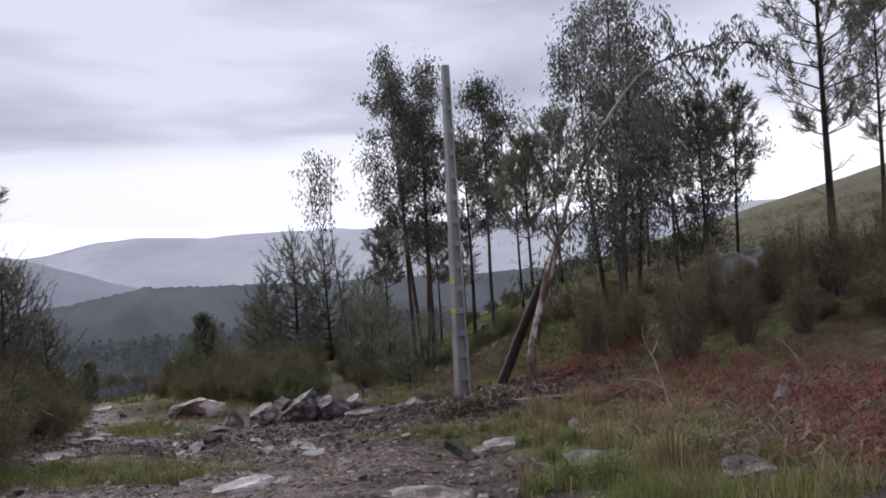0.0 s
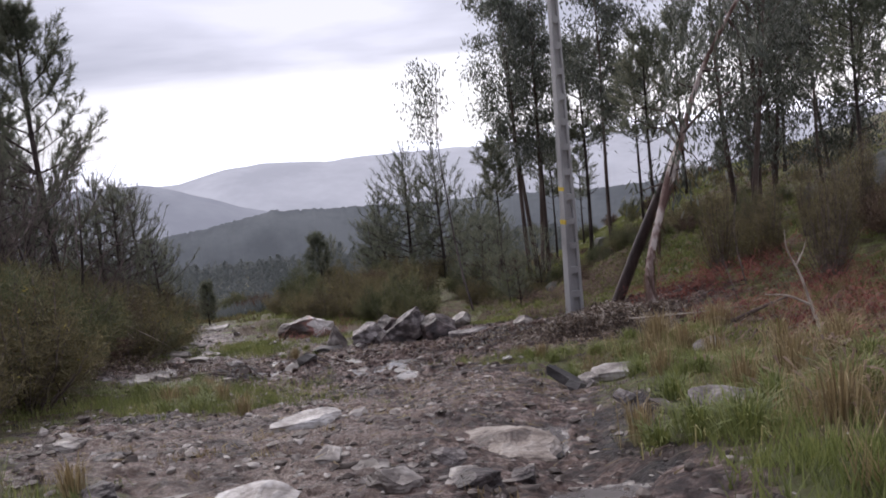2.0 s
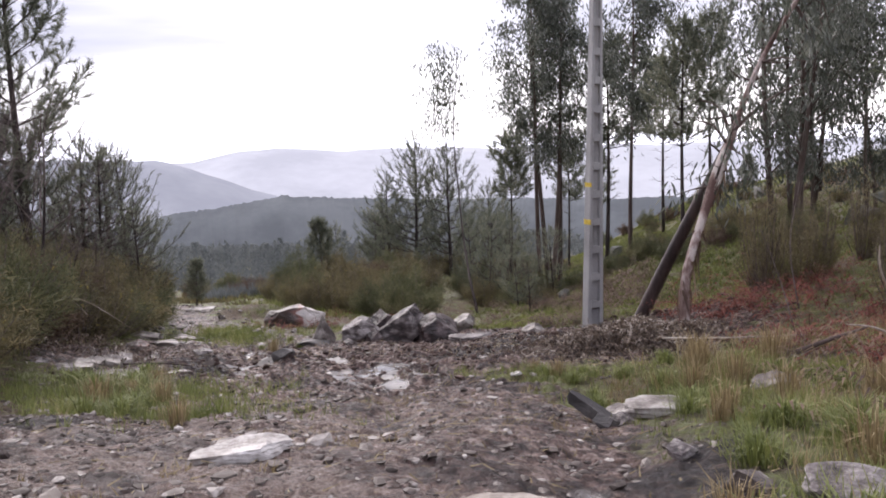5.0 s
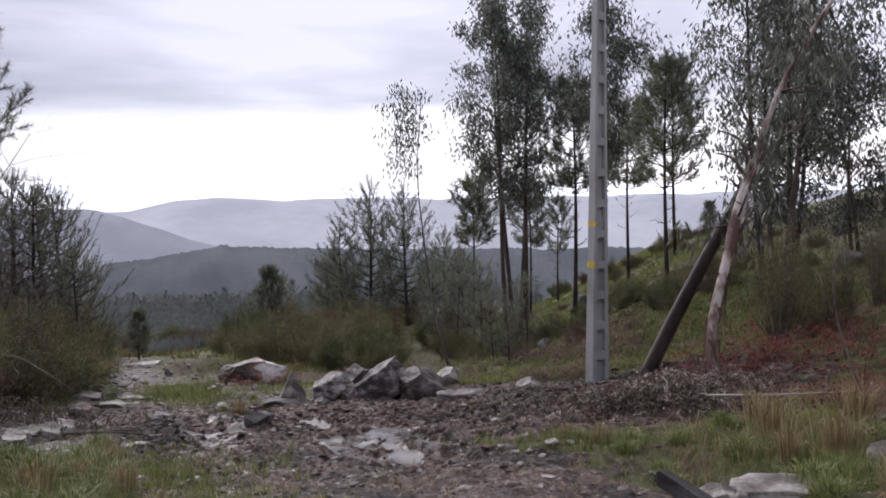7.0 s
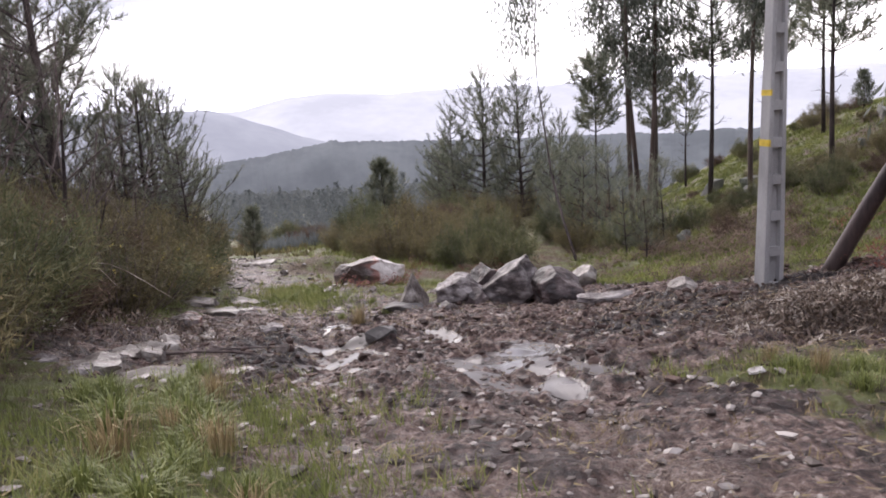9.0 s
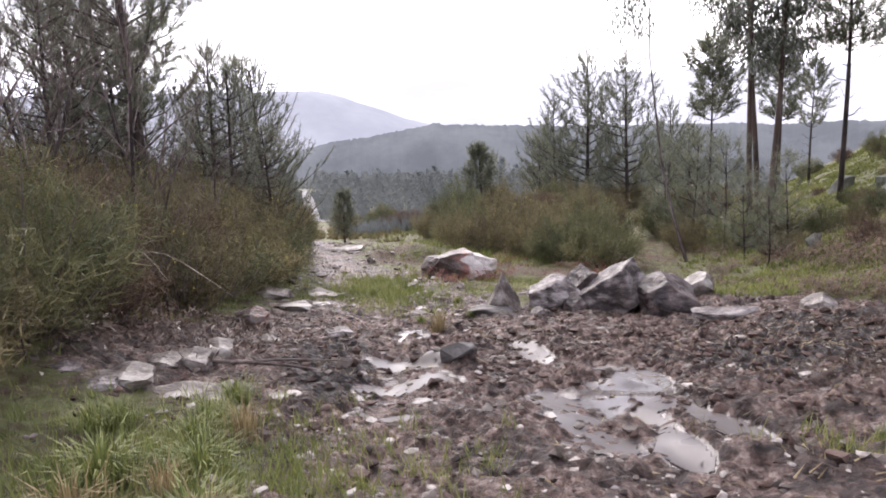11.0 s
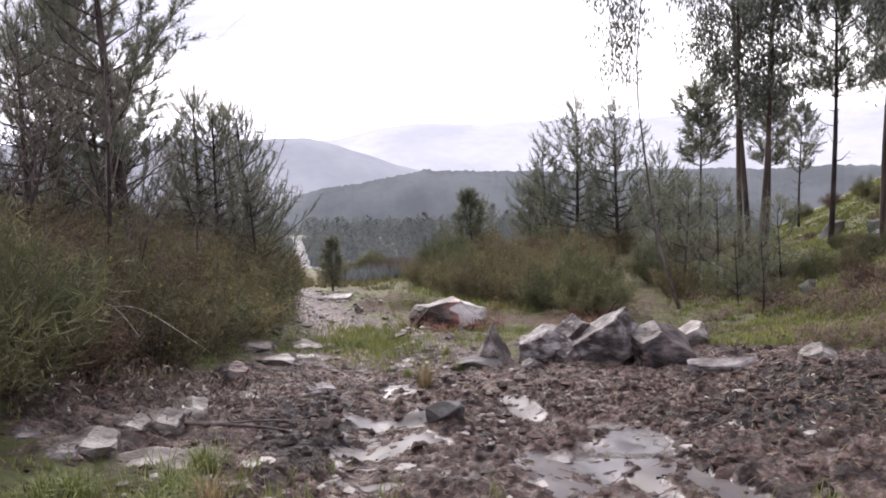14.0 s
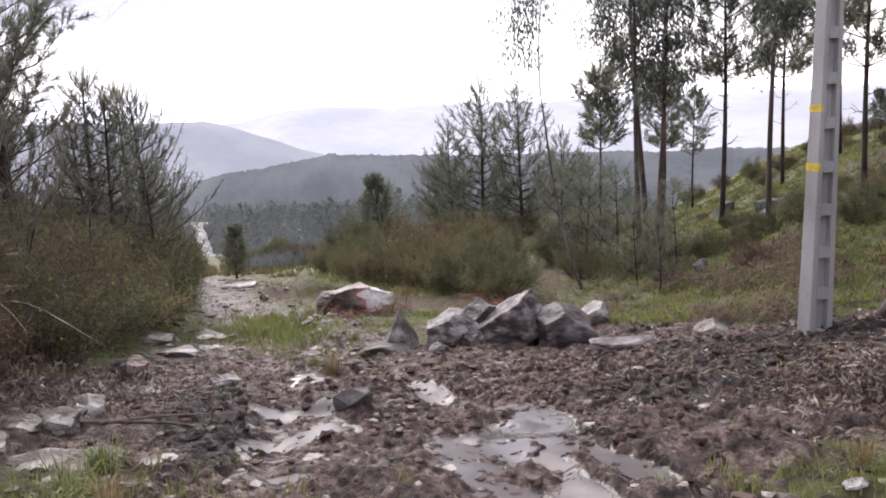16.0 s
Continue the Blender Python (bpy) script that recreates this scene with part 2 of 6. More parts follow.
M_BARK_PINE = surface("pine_bark", [(0.3, (0.022, 0.016, 0.015)), (0.7, (0.070, 0.052, 0.047))], 6, 0.95, 0.8, 30, (1, 1, 0.3))
M_BARK_EUC = surface("eucalyptus_bark", [(0.25, (0.040, 0.026, 0.022)), (0.5, (0.088, 0.058, 0.048)), (0.75, (0.16, 0.13, 0.11))], 2.5, 0.8, 0.5, 25, (1, 1, 0.2))
M_BARK_PALE = surface("peeling_pale_bark", [(0.36, (0.085, 0.042, 0.032)), (0.50, (0.20, 0.135, 0.115)), (0.66, (0.46, 0.40, 0.365))], 2.6, 0.75, 0.5, 20, (1, 1, 0.25))
M_LOG = surface("dark_wet_log", [(0.3, (0.022, 0.015, 0.014)), (0.7, (0.075, 0.052, 0.048))], 5, 0.55, 0.6, 40, (1, 1, 0.15))
M_TWIG = surface("bare_twigs", [(0.3, (0.075, 0.055, 0.048)), (0.7, (0.21, 0.17, 0.155))], 8, 0.9, 0.2, 40)
M_DEADWOOD = surface("bleached_dead_branch", [(0.3, (0.24, 0.19, 0.15)), (0.7, (0.55, 0.49, 0.42))], 8, 0.85, 0.4, 60, (1, 1, 0.3))
M_NEEDLE = surface("pine_needles", [(0.2, (0.088, 0.100, 0.070)), (0.55, (0.165, 0.178, 0.126)), (0.85, (0.265, 0.27, 0.195))], 1.2, 0.55, 0, 9, island=0.5, vary=0.2, through_light=0.5)
M_EUC = surface("eucalyptus_leaves", [(0.2, (0.070, 0.080, 0.060)), (0.55, (0.130, 0.144, 0.112)), (0.9, (0.25, 0.26, 0.215))], 1.0, 0.35, 0, 7, island=0.7, vary=0.15, through_light=0.42, gloss=0.7)
M_BROOM = surface("broom_green", [(0.2, (0.070, 0.085, 0.038)), (0.55, (0.140, 0.146, 0.068)), (0.85, (0.25, 0.235, 0.115))], 1.5, 0.7, 0, 9, island=0.5, vary=0.25, through_light=0.25)
M_HEATH = surface("olive_brown_scrub", [(0.2, (0.095, 0.080, 0.042)), (0.5, (0.190, 0.160, 0.080)), (0.75, (0.205, 0.185, 0.090)), (0.95, (0.37, 0.30, 0.16))], 1.2, 0.8, 0, 8, island=0.6, vary=0.3, through_light=0.25)
M_RUST = surface("rusty_dead_scrub", [(0.2, (0.078, 0.050, 0.036)), (0.55, (0.155, 0.104, 0.070)), (0.9, (0.28, 0.20, 0.135))], 1.5, 0.85, 0, 8, island=0.6, vary=0.2, through_light=0.2)
M_BRACKEN = surface("red_brown_bracken", [(0.15, (0.070, 0.018, 0.013)), (0.5, (0.165, 0.040, 0.028)), (0.9, (0.26, 0.092, 0.058))], 1.5, 0.8, 0, 8, island=0.7, through_light=0.25)
M_FLOWER = surface("yellow_gorse_bloom", [(0.2, (0.32, 0.26, 0.06)), (0.8, (0.52, 0.44, 0.12))], 2, 0.7, 0, 8, island=0.4, through_light=0.2)
M_GRASS = surface("wet_grass", [(0.15, (0.105, 0.125, 0.038)), (0.5, (0.205, 0.240, 0.072)), (0.8, (0.33, 0.335, 0.12)), (1.0, (0.48, 0.42, 0.22))], 0.8, 0.6, 0, 6, island=0.6, through_light=0.3)
M_MOSS = surface("mossy_hill_grass", [(0.15, (0.100, 0.120, 0.036)), (0.5, (0.205, 0.235, 0.070)), (0.85, (0.33, 0.34, 0.12))], 0.6, 0.7, 0, 5, island=0.5, through_light=0.3)
M_STRAW = surface("straw_grass", [(0.15, (0.19, 0.14, 0.07)), (0.6, (0.37, 0.29, 0.155)), (1.0, (0.52, 0.43, 0.26))], 0.8, 0.75, 0, 6, island=0.6, through_light=0.3)
M_ROCK = surface("wet_grey_granite", [(0.32, (0.026, 0.019, 0.018)), (0.45, (0.072, 0.056, 0.053)), (0.56, (0.140, 0.118, 0.111)), (0.71, (0.28, 0.253, 0.24))], 4.5, 0.55, 1.0, 38, (1, 0.9, 1.9), vary=0.25, depth=0.04)
M_ROCK_RED = surface("rust_stained_granite", [(0.30, (0.035, 0.026, 0.024)), (0.44, (0.15, 0.062, 0.042)), (0.54, (0.34, 0.27, 0.24)), (0.75, (0.60, 0.55, 0.52))], 1.5, 0.45, 1.0, 22, depth=0.05)
M_ROCK_PALE = surface("pale_granite", [(0.32, (0.060, 0.045, 0.038)), (0.46, (0.135, 0.112, 0.096)), (0.57, (0.25, 0.222, 0.198)), (0.74, (0.42, 0.39, 0.35))], 3, 0.5, 0.9, 30, vary=0.2, depth=0.03)
M_ROCK_BUFF = surface("buff_granite", [(0.34, (0.070, 0.050, 0.040)), (0.46, (0.15, 0.115, 0.092)), (0.58, (0.27, 0.225, 0.185)), (0.76, (0.42, 0.37, 0.32))], 3.5, 0.55, 1.0, 30, depth=0.04)
M_ROCK_BROWN = surface("wet_brown_granite", [(0.40, (0.020, 0.013, 0.012)), (0.54, (0.060, 0.040, 0.037)), (0.66, (0.105, 0.079, 0.073)), (0.82, (0.23, 0.195, 0.18))], 3.0, 0.5, 1.0, 18, depth=0.05)
M_ROCK_DARK = surface("dark_wet_stone", [(0.2, (0.018, 0.016, 0.016)), (0.6, (0.06, 0.053, 0.05)), (0.95, (0.14, 0.13, 0.12))], 3, 0.6, 0.7, 30, vary=0.2)
M_MOSSROCK = surface("mossy_outcrop_granite", [(0.2, (0.05, 0.06, 0.035)), (0.45, (0.13, 0.13, 0.11)), (0.75, (0.27, 0.26, 0.245)), (0.95, (0.4, 0.39, 0.37))], 1.2, 0.75, 0.7, 14, vary=0.2)
M_CLOD = surface("churned_dark_soil", [(0.2, (0.030, 0.018, 0.015)), (0.6, (0.090, 0.058, 0.048)), (0.95, (0.19, 0.135, 0.11))], 5, 0.75, 0.6, 40, island=0.3, gloss=0.2)
M_PEBBLE = surface("gravel_pebbles", [(0.15, (0.045, 0.033, 0.027)), (0.6, (0.14, 0.115, 0.098)), (0.95, (0.45, 0.41, 0.37))], 6, 0.6, 0.4, 40, island=0.8, gloss=0.3)
M_CONCRETE = surface("cast_concrete", [(0.2, (0.26, 0.255, 0.25)), (0.5, (0.36, 0.355, 0.35)), (0.85, (0.47, 0.465, 0.455))], 1.6, 0.8, 0.35, 45, (1, 1, 0.45), depth=0.006)
M_TRACK = surface("wet_stony_track", [(0.44, (0.045, 0.046, 0.045)), (0.52, (0.10, 0.10, 0.10)), (0.60, (0.30, 0.30, 0.30))], 2.2, 0.7, 0, 7, (1.0, 0.45, 1), gloss=0.3)
M_LITTER = surface("dead_leaf_litter", [(0.15, (0.055, 0.038, 0.028)), (0.5, (0.15, 0.108, 0.080)), (0.8, (0.27, 0.215, 0.165)), (0.95, (0.60, 0.55, 0.48))], 2, 0.6, 0, 8, island=0.8, through_light=0.15)
M_YELLOW = surface("yellow_marking_paint", [(0.3, (0.55, 0.38, 0.03)), (0.7, (0.75, 0.55, 0.06))], 8, 0.6, 0.1, 60)
# forest green with the valley's haze mixed into the colour, paler and greyer
M_HAZED_FOREST = surface("haze_greyed_forest", [(0.2, (0.135, 0.150, 0.150)), (0.55, (0.170, 0.186, 0.184)), (0.9, (0.21, 0.226, 0.22))], 0.05, 0.9, 0, 0.5, island=0.4, through_light=0.45)

# the two-toned boulder: dark and rust on one end, white on the other, along its own length
two = M_ROCK_RED.node_tree
two_tc, two_sep, two_ramp, two_mix = two.nodes.new("ShaderNodeTexCoord"), two.nodes.new("ShaderNodeSeparateXYZ"), None, two.nodes.new("ShaderNodeMix")
two_noise, two_add = two.nodes.new("ShaderNodeTexNoise"), two.nodes.new("ShaderNodeMath")
two_noise.inputs["Scale"].default_value = 3.0
two_add.operation = "MULTIPLY_ADD"
two_add.inputs[1].default_value = 0.9
two.links.new(two_tc.outputs["Object"], two_sep.inputs[0])
two.links.new(two_sep.outputs["X"], two_add.inputs[2])
two.links.new(two_noise.outputs[0], two_add.inputs[0])
two_ramp = ramp_node(two.nodes, [(0.45, (0.030, 0.019, 0.017)), (0.58, (0.075, 0.034, 0.026)), (0.70, (0.22, 0.062, 0.040)), (0.77, (0.56, 0.52, 0.49))])
two.links.new(two_add.outputs[0], two_ramp.inputs[0])
two_mix.data_type = "RGBA"
two_mix.inputs["Factor"].default_value = 0.85
two_shader = two.nodes["Principled BSDF"]
two.links.new(two_shader.inputs["Base Color"].links[0].from_socket, two_mix.inputs["A"])
two.links.new(two_ramp.outputs[0], two_mix.inputs["B"])
two.links.new(two_mix.outputs["Result"], two_shader.inputs["Base Color"])

# the ground: soil, grass, wet mud and gravel told apart by a cover laid on the sheet
M_GROUND = bpy.data.materials.new("hill_ground")
M_GROUND.use_nodes = True
gn, gl = M_GROUND.node_tree.nodes, M_GROUND.node_tree.links
g_b = gn["Principled BSDF"]
g_pos = gn.new("ShaderNodeNewGeometry")
g_at = gn.new("ShaderNodeAttribute")
g_at.attribute_name = "cover"
g_sep = gn.new("ShaderNodeSeparateColor")
gl.new(g_at.outputs["Color"], g_sep.inputs[0])


def g_noise(scale, detail=5, rough=0.6):
    t = gn.new("ShaderNodeTexNoise")
    t.inputs["Scale"].default_value, t.inputs["Detail"].default_value, t.inputs["Roughness"].default_value = scale, detail, rough
    gl.new(g_pos.outputs["Position"], t.inputs["Vector"])
    return t.outputs[0]


def g_mask(channel, noise_out, spread):
    """A cover channel with its edge broken up by a noise."""
    a = gn.new("ShaderNodeMath")
    a.operation = "MULTIPLY_ADD"
    a.inputs[1].default_value = spread
    gl.new(noise_out, a.inputs[0])
    gl.new(channel, a.inputs[2])
    m = gn.new("ShaderNodeMapRange")
    m.interpolation_type = "SMOOTHSTEP"
    m.inputs["From Min"].default_value, m.inputs["From Max"].default_value = 0.5 + spread / 2 - 0.12, 0.5 + spread / 2 + 0.12
    gl.new(a.outputs[0], m.inputs["Value"])
    return m.outputs[0]


def g_mix(fac, a, b):
    m = gn.new("ShaderNodeMix")
    m.data_type = "RGBA"
    gl.new(fac, m.inputs["Factor"])
    gl.new(a, m.inputs["A"])
    gl.new(b, m.inputs["B"])
    return m.outputs["Result"]


def g_ramp(src, stops):
    r = ramp_node(gn, stops)
    gl.new(src, r.inputs[0])
    return r.outputs[0]


n_big, n_mid, n_fine, n_grit = g_noise(1.1), g_noise(3.5), g_noise(11, 8, 0.75), g_noise(26, 8, 0.8)
soil = g_ramp(n_fine, [(0.38, (0.036, 0.020, 0.017)), (0.46, (0.125, 0.077, 0.064)), (0.54, (0.26, 0.175, 0.146)), (0.62, (0.52, 0.41, 0.36))])
peat = g_ramp(n_fine, [(0.38, (0.018, 0.011, 0.010)), (0.5, (0.062, 0.037, 0.033)), (0.60, (0.17, 0.115, 0.10))])
soil = g_mix(g_ramp(g_noise(1.7, 5, 0.7), [(0.47, (0, 0, 0)), (0.54, (1, 1, 1))]), soil, peat)
gravel = g_ramp(n_grit, [(0.38, (0.055, 0.033, 0.027)), (0.46, (0.195, 0.130, 0.106)), (0.54, (0.355, 0.260, 0.215)), (0.62, (0.62, 0.52, 0.46))])
turf = g_ramp(n_mid, [(0.30, (0.070, 0.048, 0.026)), (0.44, (0.115, 0.100, 0.042)), (0.56, (0.160, 0.180, 0.060)), (0.72, (0.23, 0.235, 0.09))])
slime = g_ramp(n_fine, [(0.40, (0.058, 0.046, 0.042)), (0.60, (0.165, 0.145, 0.134))])
k_turf, k_wet, k_grav = g_mask(g_sep.outputs[0], n_mid, 0.9), g_mask(g_sep.outputs[1], n_fine, 0.6), g_mask(g_sep.outputs[2], n_big, 0.9)
heathy = g_ramp(n_fine, [(0.35, (0.060, 0.036, 0.022)), (0.5, (0.125, 0.085, 0.048)), (0.65, (0.20, 0.145, 0.085))])
n_patch = g_noise(0.55, 6, 0.65)
turf = g_mix(g_ramp(n_patch, [(0.51, (0, 0, 0)), (0.60, (1, 1, 1))]), turf, heathy)
colour = g_mix(k_grav, soil, gravel)
colour = g_mix(k_turf, colour, turf)
sodden = g_ramp(n_fine, [(0.38, (0.014, 0.010, 0.011)), (0.52, (0.040, 0.029, 0.028)), (0.64, (0.115, 0.085, 0.075))])
colour = g_mix(g_mask(g_at.outputs["Alpha"], n_mid, 0.7), colour, sodden)
colour = g_mix(k_wet, colour, slime)
gl.new(colour, g_b.inputs["Base Color"])
g_rough = gn.new("ShaderNodeMapRange")
g_rough.inputs["To Min"].default_value, g_rough.inputs["To Max"].default_value = 0.42, 0.18
gl.new(k_wet, g_rough.inputs["Value"])
g_r2 = gn.new("ShaderNodeMath")
g_r2.operation = "MULTIPLY_ADD"
g_r2.inputs[1].default_value = 0.25
gl.new(k_turf, g_r2.inputs[0])
gl.new(g_rough.outputs[0], g_r2.inputs[2])
gl.new(g_r2.outputs[0], g_b.inputs["Roughness"])
g_sp = gn.new("ShaderNodeMapRange")
g_sp.inputs["To Min"].default_value, g_sp.inputs["To Max"].default_value = 0.36, 0.55
gl.new(k_wet, g_sp.inputs["Value"])
gl.new(g_sp.outputs[0], g_b.inputs["Specular IOR Level"])
g_h = gn.new("ShaderNodeMath")
g_h.operation = "MULTIPLY_ADD"
g_h.inputs[1].default_value = 0.55
gl.new(n_grit, g_h.inputs[0])
gl.new(n_fine, g_h.inputs[2])
g_bs = gn.new("ShaderNodeMapRange")
g_bs.inputs["To Min"].default_value, g_bs.inputs["To Max"].default_value = 1.0, 0.2
gl.new(k_wet, g_bs.inputs["Value"])
g_bump = gn.new("ShaderNodeBump")
g_bump.inputs["Distance"].default_value = 0.11
gl.new(g_bs.outputs[0], g_bump.inputs["Strength"])
gl.new(g_h.outputs[0], g_bump.inputs["Height"])
gl.new(g_bump.outputs[0], g_b.inputs["Normal"])


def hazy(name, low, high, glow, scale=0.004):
    """Distant hill behind kilometres of wet air, put into colour and glow: plain backdrop."""
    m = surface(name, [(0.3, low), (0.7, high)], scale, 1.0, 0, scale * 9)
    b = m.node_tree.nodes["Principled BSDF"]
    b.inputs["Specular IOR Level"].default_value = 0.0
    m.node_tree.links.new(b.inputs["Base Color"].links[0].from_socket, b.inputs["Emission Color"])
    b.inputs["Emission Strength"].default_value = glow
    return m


# Painted haze: each farther range gets a paler colour and a stronger glow.
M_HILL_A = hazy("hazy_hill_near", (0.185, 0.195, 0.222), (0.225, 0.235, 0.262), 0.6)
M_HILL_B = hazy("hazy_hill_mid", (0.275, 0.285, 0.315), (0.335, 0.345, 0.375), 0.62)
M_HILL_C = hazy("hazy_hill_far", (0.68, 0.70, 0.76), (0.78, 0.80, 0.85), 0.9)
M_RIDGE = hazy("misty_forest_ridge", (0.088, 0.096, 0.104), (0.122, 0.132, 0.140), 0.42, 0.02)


# ---- building helpers ----
def mesh_ob(name, verts, faces, material, parent=None, label="", smooth_shade=False):
    me = bpy.data.meshes.new(name)
    me.from_pydata([tuple(v) for v in verts], [], [tuple(f) for f in faces])
    me.materials.append(material)
    if smooth_shade:
        me.polygons.foreach_set("use_smooth", [True] * len(me.polygons))
    me.update()
    ob = new(name, me)
    ob.parent = parent
    if label:
        ob["label"] = label
    return ob


def thing(name, m, label, category, group="", kind=""):
    ob = new(name)
    ob.empty_display_size = 0.2
    ob.matrix_world = m
    return tagged(ob, label, category, group, kind)


class Soup:
    """Collects tubes and small leaves into one mesh."""

    def __init__(self):
        self.v, self.f = [], []

    def tube(self, points, radii, sides=6, cap=True):
        base, rings = len(self.v), []
        up = Vector((0.3, 0.9, 0.1)).normalized()
        for i, p in enumerate(points):
            d = (points[min(i + 1, len(points) - 1)] - points[max(i - 1, 0)])
            d = d.normalized() if d.length > 1e-6 else Vector((0, 0, 1))
            a = d.cross(up)
            a = a.normalized() if a.length > 1e-4 else Vector((1, 0, 0))
            b = d.cross(a)
            for k in range(sides):
                w = 2 * math.pi * k / sides
                self.v.append(p + (a * math.cos(w) + b * math.sin(w)) * radii[i])
        for i in range(len(points) - 1):
            for k in range(sides):
                q = base + i * sides
                self.f.append((q + k, q + (k + 1) % sides, q + sides + (k + 1) % sides, q + sides + k))
        if cap:
            self.f.append(tuple(base + (len(points) - 1) * sides + k for k in range(sides)))
            self.f.append(tuple(base + sides - 1 - k for k in range(sides)))

    def blade(self, root, tip, width, side):
        b = len(self.v)
        self.v += [root - side * width * 0.5, root + side * width * 0.5, tip]
        self.f.append((b, b + 1, b + 2))

    def leaf(self, root, tip, width, side):
        b, mid = len(self.v), root.lerp(tip, 0.45)
        self.v += [root, mid - side * width * 0.5, tip, mid + side * width * 0.5]
        self.f.append((b, b + 1, b + 2, b + 3))

    def ob(self, name, material, parent=None, label="", smooth_shade=False):
        return mesh_ob(name, self.v, self.f, material, parent, label, smooth_shade)


def rvec(rng):
    while True:
        v = Vector((rng.uniform(-1, 1), rng.uniform(-1, 1), rng.uniform(-1, 1)))
        if 0.05 < v.length < 1:
            return v.normalized()

# ---- the ground sheet ----
def axis(lo, hi, step, far_lo, far_hi, grow=1.13):
    mid = list(np.arange(lo, hi, step))
    out, s, v = [], step, hi
    while v < far_hi:
        out.append(v)
        s *= grow
        v += s
    out.append(far_hi)
    pre, s, v = [], step, lo
    while True:
        s *= grow
        v -= s
        if v < far_lo:
            break
        pre.append(v)
    pre.append(far_lo)
    return np.array(pre[::-1] + mid + out)


GX, GY = axis(-7.4, 2.6, 0.036, -3200, 3200, 1.05), axis(5.6, 21.0, 0.036, -600, 4700, 1.05)
gx, gy = np.meshgrid(GX, GY)
gz = height(gx, gy)


def level(x, y):
    """The sheet's height at a place."""
    i = min(max(int(np.searchsorted(GX, x)) - 1, 0), len(GX) - 2)
    j = min(max(int(np.searchsorted(GY, y)) - 1, 0), len(GY) - 2)
    u, v = (x - GX[i]) / (GX[i + 1] - GX[i]), (y - GY[j]) / (GY[j + 1] - GY[j])
    return float((gz[j, i] * (1 - u) + gz[j, i + 1] * u) * (1 - v) + (gz[j + 1, i] * (1 - u) + gz[j + 1, i + 1] * u) * v)


def cover_at(x, y):
    """Turf, wet mud and gravel on the ground, 0 to 1 each."""
    off = x - track_x(y)
    lane = np.exp(-(off / (2.9 - 1.2 * smooth(y, 17, 21) - 0.7 * smooth(y, 24, 30))) ** 4) * (1 - smooth(y, 30, 36))
    turf = (1.0 - lane) * (1 - 0.3 * smooth(np.hypot(x + 3, y - 15), 30, 46) * (1 - smooth(x, -7, -1)))
    turf = turf - 1.1 * bump(x, y, -1.2, 18.0, 3.6, 3.0) - 1.1 * bump(x, y, -3.8, 21.4, 3.0, 1.7) - 0.8 * bump(x, y, -7.2, 24.2, 2.0, 1.8) - 0.9 * bump(x, y, 0.8, 16.8, 2.0, 2.4)
    turf = turf + 0.75 * bump(x, y, -8.3, 21.4, 1.0, 2.2, 0.55) + 0.75 * bump(x, y, -5.2, 11.9, 0.75, 1.5, 0.5)
    turf = turf - 0.9 * bump(x, y, -6.9, 14.6, 1.6, 2.2) + 0.5 * bump(x, y, 1.4, 12.6, 1.2, 0.7)
    turf = turf + 0.42 * smooth(y, 18.5, 21) * (1 - bump(x, y, -0.5, 19.0, 3.2, 1.6)) * (1 - 0.7 * np.exp(-((off + 0.5) / 0.5) ** 2))
    turf = turf - 0.28 * smooth(x, -0.8, 0.4) * (1 - smooth(y, 12.5, 14.5)) * (1 - smooth(x, 3.0, 4.5))
    turf = turf + 0.9 * bump(x, y, -2.7, 5.5, 0.7, 0.6) + 0.9 * bump(x, y, -4.0, 10.2, 1.3, 0.5, 0.1) + 0.6 * smooth(x, 1.0, 1.5) * (1 - smooth(y, 9.5, 11)) * smooth(fbm(x * 1.5, y * 1.5, 97, 3), -0.08, 0.12) - 0.75 * smooth(x, 1.6, 2.4) * (1 - smooth(y, 13, 15)) * (1 - smooth(x, 6, 8)) * smooth(-fbm(x * 1.5, y * 1.5, 97, 3), -0.06, 0.08) + 0.7 * bump(x, y, -0.2, 13.4, 0.9, 0.25)
    pool = smooth(wet_at(x, y), 0.16, 0.42)
    wet = pool * smooth(0.03 - (raw_relief(x, y) - 0.03), 0.0, 0.05) + 0.35 * churn_at(x, y) * smooth(-raw_relief(x, y), 0.0, 0.06)
    grav = lane * (0.48 - 0.8 * bump(x, y, -2.6, 15.8, 3.4, 2.6) - 0.06 * smooth(y, 18, 22))
    return np.clip(turf, 0, 1), np.clip(wet, 0, 1), np.clip(grav, 0, 1)


nx, ny = len(GX), len(GY)
gm = bpy.data.meshes.new("ground")
gm.vertices.add(nx * ny)
gm.vertices.foreach_set("co", np.stack([gx, gy, gz], -1).astype(np.float32).ravel())
ii = (np.arange(ny - 1)[:, None] * nx + np.arange(nx - 1)[None, :]).ravel()
quads = np.stack([ii, ii + 1, ii + 1 + nx, ii + nx], -1).astype(np.int32)
gm.loops.add(quads.size)
gm.loops.foreach_set("vertex_index", quads.ravel())
gm.polygons.add(len(quads))
gm.polygons.foreach_set("loop_start", np.arange(0, quads.size, 4, dtype=np.int32))
gm.polygons.foreach_set("use_smooth", np.ones(len(quads), dtype=bool))
gm.update(calc_edges=True)
cv = gm.color_attributes.new("cover", "FLOAT_COLOR", "POINT")
cr, cg, cb = cover_at(gx, gy)
cv.data.foreach_set("color", np.stack([cr, cg, cb, dark_at(gx, gy)], -1).astype(np.float32).ravel())
gm.materials.append(M_GROUND)
